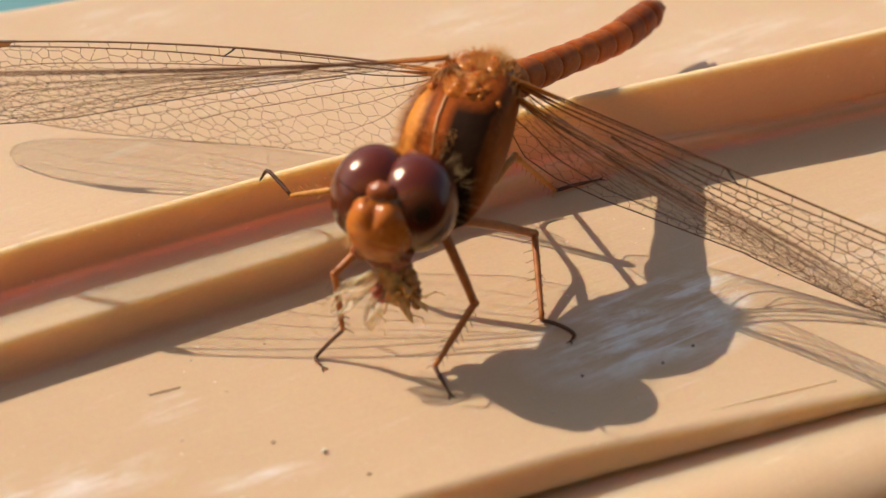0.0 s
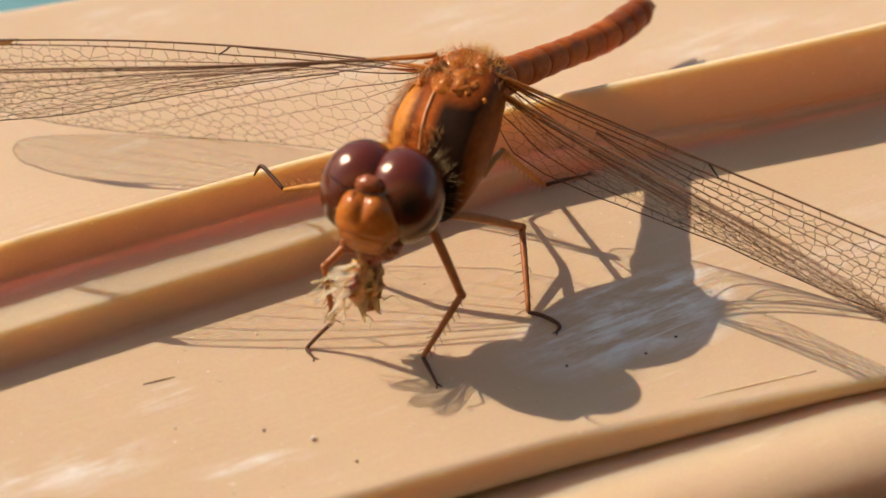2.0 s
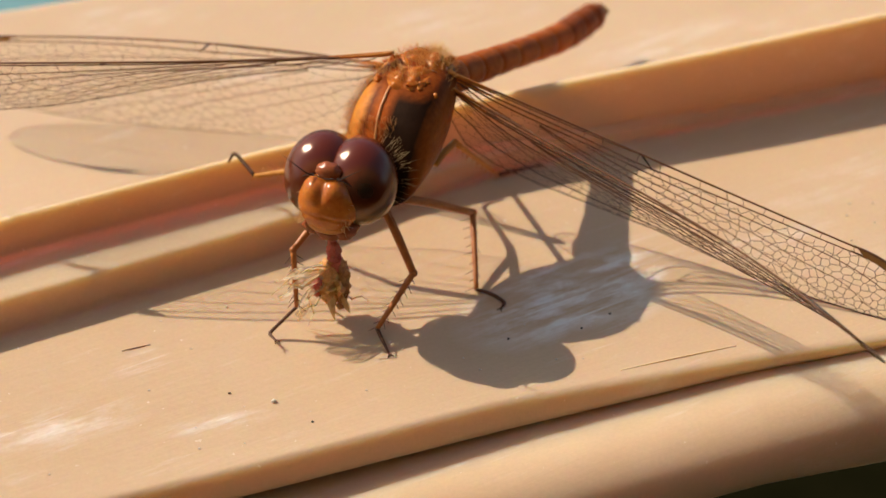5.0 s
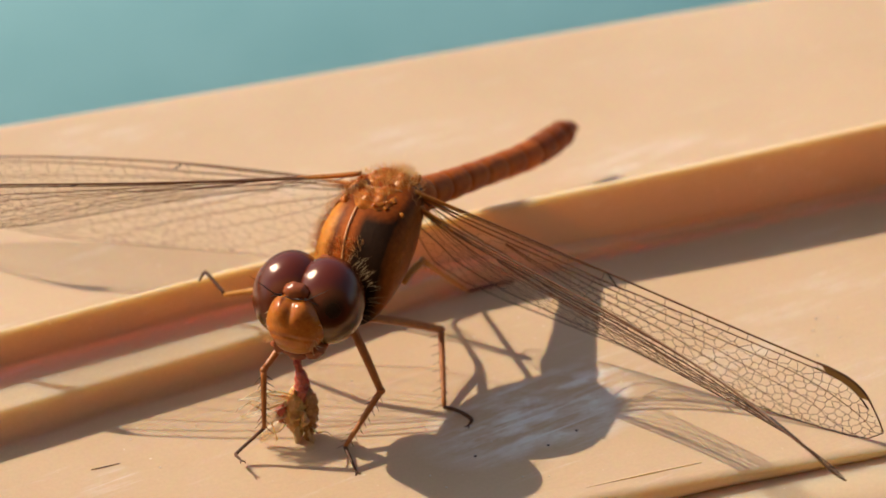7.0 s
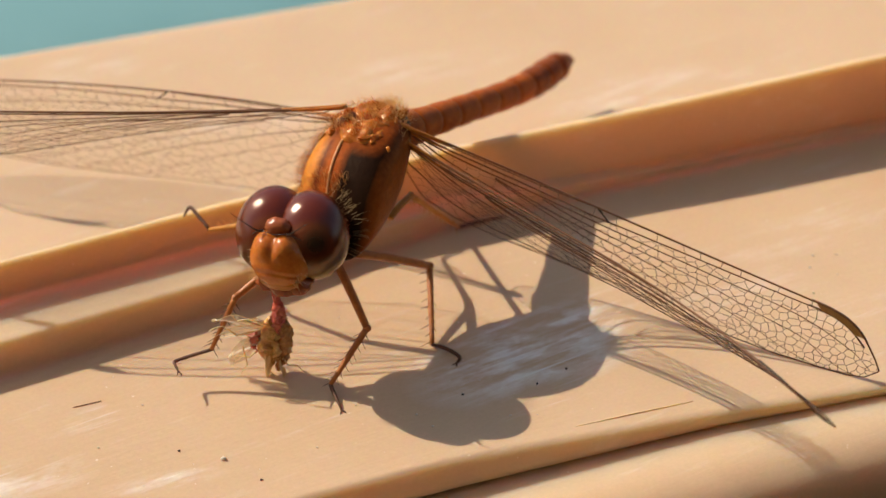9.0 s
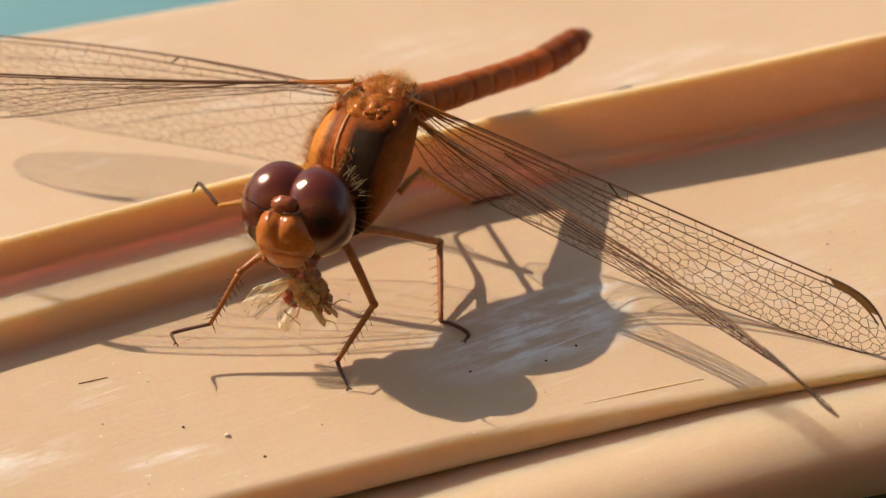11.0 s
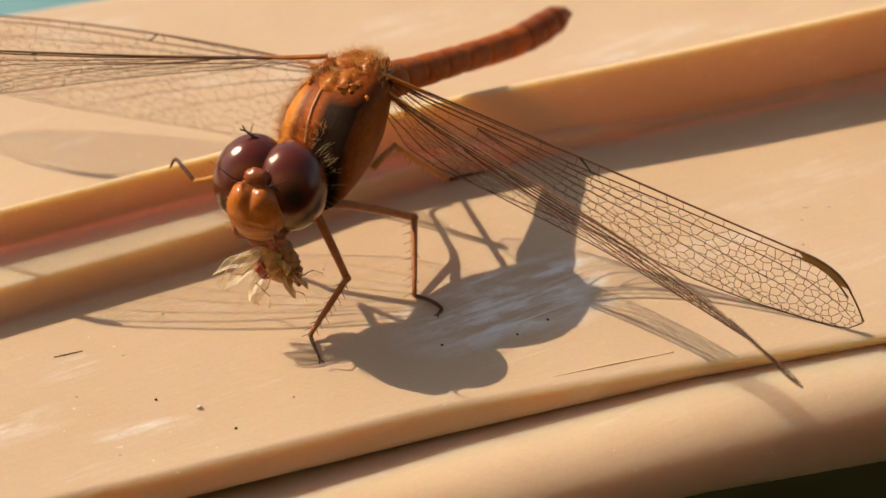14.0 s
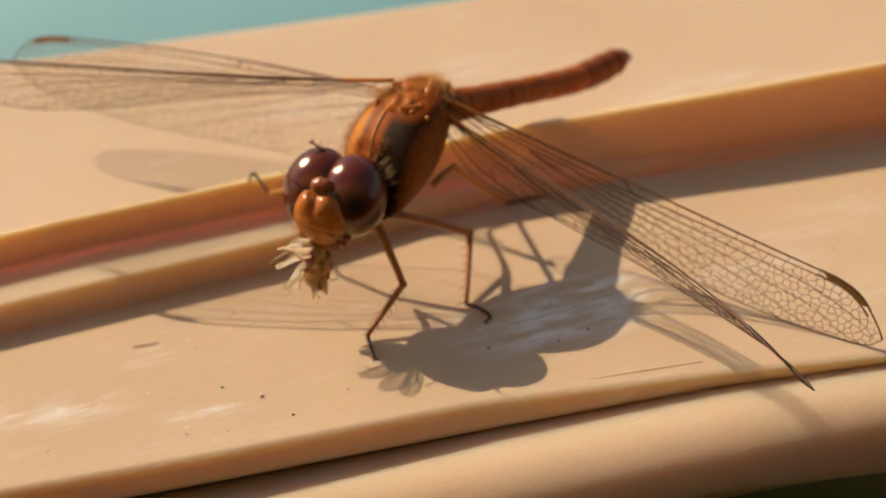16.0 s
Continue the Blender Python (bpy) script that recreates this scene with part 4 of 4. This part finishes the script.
leg("middle_leg", (-6.4, 4.6, 5.4), (-10.2, 5.6, 5.0), (-12.16, 6.88, 3.8), [(-12.8, 7.7, 4.1), (-13.26, 8.29, 4.2), (-13.6, 8.3, 3.7)], fly, [LEG_AMBER, LEG_AMBER, TARSUS], (0.2, 0.14, 0.1), (0.2, 0.3, 0.5), 4, "amber middle leg hooked over the rib")
HIP_L = Vector((-8.0, 2.2, 5.4))
KNEE_L, ANKLE_L = Vector((-10.2, 0.45, 4.4)), Vector((-9.97, 0.1, 1.5))
loose_femur, loose_tibia, loose_foot, loose_comb = leg("foreleg", HIP_L, KNEE_L, ANKLE_L, [(-10.55, 0.1, 0.85), (-11.15, -0.02, 0.2), (-11.22, -0.2, 0.1), (-10.93, -0.66, 0.06)], fly, [LEG, LEG, TARSUS], (0.2, 0.14, 0.09), (0.8, 0.2, 0.2), 5, "brown foreleg that holds the prey")


# hair
def hairs(bm, spots, length, thick, seed, droop=0.25, stray=0.35):
    rng = random.Random(seed)
    for p, nrm in spots:
        d = (Vector(nrm).normalized() + Vector((rng.gauss(0, stray), rng.gauss(0, stray), rng.gauss(0, stray)))).normalized()
        ln = length * rng.uniform(0.5, 1.15)
        mid = Vector(p) + d * ln * 0.55
        end = Vector(p) + d * ln - UP * ln * droop * rng.random()
        tube(bm, [p, mid, end], [thick, thick * 0.7, thick * 0.15], 3)


rng = random.Random(11)
spots = []
for k in range(300):
    s, f = rng.uniform(-0.6, 2.6), rng.uniform(-0.95, 0.95)
    spots.append((on_thorax(s, f, 0.2), SIDE * f * 0.6 + UP))
for k in range(420):
    s = rng.uniform(-3.3, 0.6)
    spots.append((on_thorax(s, rng.uniform(-1.0, -0.93)), -SIDE * 0.9 + UP * 0.3 - AXIS * 0.2))
for k in range(160):
    spots.append((on_thorax(rng.uniform(-3.55, -3.3), rng.uniform(-0.9, 0.3)), UP - AXIS * 0.3))
bm = bmesh.new()
hairs(bm, spots, 0.6, 0.008, 1)
tagged(part("back_hair", bm, HAIR, fly, "short golden hair"), kind="stuff")
# a pale gold tuft over the hind wing hinges
spots = []
for k in range(380):
    a, r = rng.uniform(0, 6.28), rng.uniform(0, 0.75)
    spots.append((TH + AXIS * (2.3 + r * math.sin(a)) + SIDE * (0.55 + 1.1 * r * math.cos(a)) + UP * 2.1, UP + AXIS * 0.5 * math.sin(a) + SIDE * 0.7 * r * math.cos(a) - AXIS * 0.3))
for k in range(200):
    spots.append((TH + AXIS * rng.uniform(-0.2, 1.8) + SIDE * rng.uniform(-1.6, 0.6) + UP * 2.2, UP - AXIS * 0.3))
bm = bmesh.new()
hairs(bm, spots, 1.0, 0.009, 5, 0.2, 0.3)
tagged(part("hinge_tuft", bm, HAIR_GOLD, fly, "shining pale-gold hair tuft"), kind="stuff")
spots = []
for k in range(54):
    a = radians(rng.uniform(-50, 85))
    d = Vector((math.cos(a), 0.35, math.sin(a)))
    spots.append((hp(1.0 + 1.55 * math.cos(a), 0.75 + rng.uniform(0, 0.5), 0.12 + 1.7 * math.sin(a)), HEAD_TURN @ d))
bm = bmesh.new()
hairs(bm, spots, 0.85, 0.0055, 2, 0.1, 0.2)
tagged(part("eye_fringe", bm, HAIR_PALE, head, "long pale hair behind the eye"), kind="stuff")
spots = []
for k in range(220):
    q = rng.choice((-1, 1))
    spots.append((hp(q * rng.uniform(0.7, 1.1), -1.3 - rng.uniform(0, 0.4), rng.uniform(-1.8, -0.4)), HEAD_TURN @ Vector((q, -0.6, -0.4))))
bm = bmesh.new()
hairs(bm, spots, 0.45, 0.014, 3)
tagged(part("face_hair", bm, HAIR_PALE, head, "short pale bristles"), kind="stuff")

# ---- the prey ----
MOUTH = Vector((-8.4, 0.45, 4.95))
prey = thing("prey_insect", MOUTH, "half-eaten straw-coloured fly held in the jaws", "insect")


def mo(x, y, z):
    return MOUTH + Vector((1.3 * x, y, 1.3 * z if z < 0 else z))


def torn(path, radii, amount, seed, mat, name, label="", n=26, steps=12):
    """A crushed body piece: a limb wrinkled at three scales."""
    bm = bmesh.new()
    limb(bm, path, radii, n, steps)
    for v in bm.verts:
        k = 0.7 * noise.noise(v.co * 1.6 + Vector((seed, 0, 0))) + 0.45 * noise.noise(v.co * 4.0 + Vector((0, seed, 0)))
        v.co += amount * k * noise.noise_vector(v.co * 1.9 + Vector((0, 0, seed))).normalized() + 0.11 * noise.noise_vector(v.co * 7.0)
    return part(name, bm, mat, prey, label)


torn([mo(0.1, 0.2, 1.7), mo(0.15, 0.1, 0.9), mo(0.25, 0, 0.1), mo(0.3, -0.1, -0.5), mo(0.25, -0.1, -1.0)], [0.2, 0.15, 0.2, 0.36, 0.25], 0.25, 1, PREY_PINK, "flesh", "torn reddish flesh")
torn([mo(0.1, 0, -0.6), mo(-0.02, -0.15, -1.2), mo(-0.1, -0.15, -1.9), mo(0.05, -0.2, -2.6)], [0.25, 0.5, 0.5, 0.2], 0.5, 3, PREY, "thorax", "crushed golden thorax")
torn([mo(0.38, 0.1, -0.6), mo(0.55, 0, -1.4), mo(0.5, -0.15, -2.2), mo(0.3, -0.25, -2.9)], [0.25, 0.36, 0.34, 0.1], 0.4, 5, PREY_DARK, "abdomen", "crushed brown abdomen")
torn([mo(-0.35, -0.35, -1.0), mo(-0.6, -0.45, -1.35), mo(-0.55, -0.4, -1.9)], [0.1, 0.24, 0.1], 0.3, 8, PREY_PINK, "shell_scrap", n=18, steps=8)
torn([mo(0.2, -0.5, -1.3), mo(0.35, -0.6, -1.7), mo(0.25, -0.5, -2.2)], [0.1, 0.22, 0.08], 0.3, 11, PREY, "shell_scrap", n=18, steps=8)
# bent legs, pale and shining
for x0, z0, bends in ((-0.3, -0.8, ((-0.9, -0.1, 0.25), (-1.5, -0.2, -0.15), (-1.9, -0.1, -0.55))), (-0.3, -1.0, ((-0.8, -0.4, -0.1), (-1.3, -0.4, 0.25), (-1.75, -0.5, 0.1))),
                      (-0.4, -1.3, ((-0.5, -0.3, -0.45), (-0.35, -0.3, -1.2), (-0.6, -0.3, -1.7))), (-0.2, -1.8, ((-0.45, -0.3, -0.35), (-0.95, -0.2, -0.5), (-1.1, -0.2, -1.0))),
                      (0.1, -2.2, ((-0.1, -0.2, -0.5), (0.25, -0.2, -0.9), (0.2, -0.2, -1.3))), (0.35, -2.0, ((0.4, -0.2, -0.35), (0.75, -0.2, -0.3), (1.0, -0.2, -0.6))),
                      (-0.1, -0.7, ((-0.55, -0.4, 0.45), (-1.0, -0.4, 0.3), (-1.2, -0.4, 0.55))), (-0.5, -1.5, ((-0.5, -0.2, -0.1), (-0.8, -0.3, -0.6), (-0.75, -0.3, -1.1)))):
    p = mo(x0, -0.3, z0)
    pts = [p] + [p + 1.35 * Vector(q) for q in bends]
    bm = bmesh.new()
    for (a, b), r in zip(zip(pts, pts[1:]), (0.05, 0.038, 0.022)):
        tube(bm, [a, a.lerp(b, 0.5) + Vector((0, 0, 0.03)), b], [r, r * 0.9, r * 0.7], 6)
        blob(bm, b, (r * 1.1,) * 3, None, 8, 6)
    part("leg", bm, PREY_STRAW, prey)
# wings: two folded tan blades that hang down, three clear films to the side
for k, (px, pz, dx, dz, sz, mat) in enumerate(((0.05, -1.6, 0.75, -1.75, 0.5, PREY_BLADE), (-0.15, -1.3, 0.25, -2.3, 0.45, PREY_BLADE), (-0.2, -0.7, -2.5, 0.1, 0.8, PREY_WING), (-0.3, -0.9, -2.3, -0.7, 0.85, PREY_WING), (-0.3, -1.2, -1.5, -1.7, 0.95, PREY_WING))):
    bm = bmesh.new()
    p = mo(px, -0.25 - 0.05 * k, pz)
    e = p + Vector((dx, -0.3, dz))
    side = (e - p).cross(Vector((0.1, 1, 0.2))).normalized()

    def on_film(t, q):
        w = 0.5 * sz * math.sin(math.pi * min(1, t * 0.85 + 0.1)) ** 0.7
        fold = 0.16 * math.sin(t * 5 + 2 * q + k) + 0.06 * math.sin(11 * t + 5 * q)
        return p.lerp(e, t) + side * w * q + Vector((0, fold, 0.06 * math.sin(9 * t + k)))

    rows_ = [[bm.verts.new(on_film(j / 18, q / 4)) for q in range(-4, 5)] for j in range(19)]
    for a, b in zip(rows_, rows_[1:]):
        for i in range(8):
            bm.faces.new((a[i], a[i + 1], b[i + 1], b[i]))
    film = part("wing", bm, mat, prey, "folded tan wing" if mat is PREY_BLADE else "pale crumpled wing")
    for q in (-1, -0.45, 0.05, 0.55):
        bm = bmesh.new()
        tube(bm, [on_film(t, q) for t in np.linspace(0, 0.97, 12)], 0.016, 4)
        part("wing_vein", bm, PREY_STRAW, film)

# ---- dust and grit on the panel ----
def grain(p, r, mat, label, name="grit_grain"):
    bm = bmesh.new()
    blob(bm, (p[0], p[1], p[2] + r * 0.55), (r, r * 0.8, r * 0.65), None, 8, 6, 0.5, p[0])
    tagged(part(name, bm, mat, org=p), label, "grain", group="grains of dirt on the panel")


grain((-10.87, -5.86, 0), 0.14, GRIT, "tiny pale grain of dirt lying on the plastic")
for x, y in ((5.43, -0.26), (3.95, -1.28), (0.35, -1.9), (-9.0, -7.3), (-13.0, -5.2)):
    grain((x, y, 0), 0.07, GRIT_DARK, "tiny dark grain of dirt lying on the plastic")
rng = random.Random(21)
for k in range(34):
    x = rng.uniform(-22, 20)
    y = rng.uniform(-5.0, 6.0) + 0.3 * x
    grain((x, min(y, 0.4 * x + 7.0) if x < 0 else min(y, 8), 0), rng.uniform(0.03, 0.065), GRIT, "tiny pale grain of dirt lying on the plastic")
bm = bmesh.new()
limb(bm, [(-18.45, -1.95, 0.02), (-17.9, -1.8, 0.03), (-17.1, -1.55, 0.02)], [0.02, 0.026, 0.016], 6)
tagged(part("fibre", bm, TARSUS, org=(-18.4, -1.9, 0)), "thin dark plant fibre lying on the plastic", "fibre")
bm = bmesh.new()
limb(bm, [(5.6, -4.37, 0.03), (8.5, -3.6, 0.05), (11.3, -2.88, 0.03)], [0.02, 0.035, 0.02], 5)
tagged(part("fibre", bm, PREY_STRAW, org=(8.5, -3.6, 0)), "hair-thin straw-coloured fibre lying along the lip", "fibre")

# ---- what moves ----
def turned(org, base, rx, ry, rz, shift=(0, 0, 0)):
    """A pose in the parent's space: the part at its own origin, turned about it."""
    p = (Vector(org) - Vector(base) + Vector(shift)) * MM
    return pose(p.x, p.y, p.z, rx, ry, rz)


def aim(rest, wanted):
    return Vector(rest).rotation_difference(Vector(wanted)).to_matrix().to_4x4()


def leg_rows():
    """Turns of the loose foreleg: its thigh about the hip, its shin and foot about the knee."""
    thigh, shin = [], []
    hip = Matrix.Translation((HIP_L - Vector(O)) * MM)
    knee = Matrix.Translation((KNEE_L - HIP_L) * MM)
    for t, k, a in LEG_KEYS:
        q = aim(KNEE_L - HIP_L, Vector(k) - HIP_L)
        now = HIP_L + q.to_3x3() @ (KNEE_L - HIP_L)
        r = q.inverted() @ aim(ANKLE_L - KNEE_L, Vector(a) - now)
        thigh.append((t, hip @ q))
        shin.append((t, knee @ r))
    return thigh, shin


def motions():
    walk(head, [(t, turned(NECK, O, rx, ry, rz)) for t, rx, ry, rz in HEAD_ROWS])
    walk(prey, [(t, turned(MOUTH, (0, 0, 0), rx, ry, rz, sh)) for t, rx, ry, rz, sh in PREY_ROWS])
    thigh, shin = leg_rows()
    walk(loose_femur, thigh)
    walk(loose_tibia, shin)
    walk(loose_foot, shin)
    walk(loose_comb, shin)
    for film, turn, lift in ((left_hind, -2.5, 3.75), (left_fore, -1.0, 3.0), (right_fore, 0.4, 3.8)):
        org = ORIGIN[film.name]
        walk(film, [(t, turned(org, O, 0, lift * k, turn * k)) for t, k in ((0.0, 0), (8.5, 0), (9.2, 0.5), (11.3, 1), (16.0, 1))])


LEG_KEYS = [(0.0, (-10.2, 0.45, 4.4), (-9.97, 0.1, 1.5)), (3.5, (-10.2, 0.4, 4.3), (-9.95, 0.0, 1.5)), (6.0, (-9.97, -0.18, 4.2), (-9.85, -1.0, 2.2)),
            (8.5, (-9.97, -0.18, 4.2), (-9.9, -0.9, 2.2)), (9.0, (-10.83, 0.5, 4.1), (-11.8, -0.2, 1.7)), (11.3, (-10.9, 0.7, 4.1), (-12.0, -0.2, 2.2)),
            (11.5, (-11.1, 2.6, 6.3), (-12.9, 3.2, 5.6)), (11.7, (-9.4, 4.5, 5.5), (-8.6, 4.2, 8.0)), (12.0, (-9.3, 4.6, 5.7), (-8.5, 4.2, 8.4)), (16.0, (-9.3, 4.6, 5.7), (-8.5, 4.2, 8.4))]
HEAD_ROWS = [(0.0, 1, 0, -3), (3.5, 0, 0, -2), (8.0, 0, 0, 0), (9.0, -1, -3, 0), (12.0, 4, 0, 2), (14.5, 3, 3, 1), (16.0, 3, 2, 1)]
PREY_ROWS = [(0.0, 0, -20, 10, (0, 0, 0.65)), (0.5, 0, -5, 0, (0, 0, 0.65)), (1.0, 5, 0, 20, (0, 0, 0.65)), (1.5, 0, 4, 30, (0, 0, 0.65)), (2.5, 5, 8, 25, (0, 0, 0.65)), (3.5, 0, 0, 20, (0.1, 0, 0.1)),
             (6.0, 0, 0, 10, (0, 0, -1.2)), (7.0, -5, 0, 0, (0, 0, -1.4)), (8.0, 0, 2, 10, (0, 0, -1.4)), (8.5, 0, 5, 0, (0, 0, -1.3)), (9.0, 0, 5, -10, (-0.3, 0, -1.0)), (11.3, 0, -25, 10, (0.2, 0, 0.4)),
             (12.0, 0, 5, 30, (0.1, 0, 0.5)), (12.5, 0, -20, 20, (0.2, 0, 0.3)), (13.5, 0, -25, 0, (0.2, 0, 0.5)), (14.5, 0, -10, 25, (0.2, 0, 0.5)), (15.5, 0, 10, 40, (0.2, 0.1, 1.0)), (16.0, 0, 20, 40, (0.3, 0.1, 1.2))]
motions()
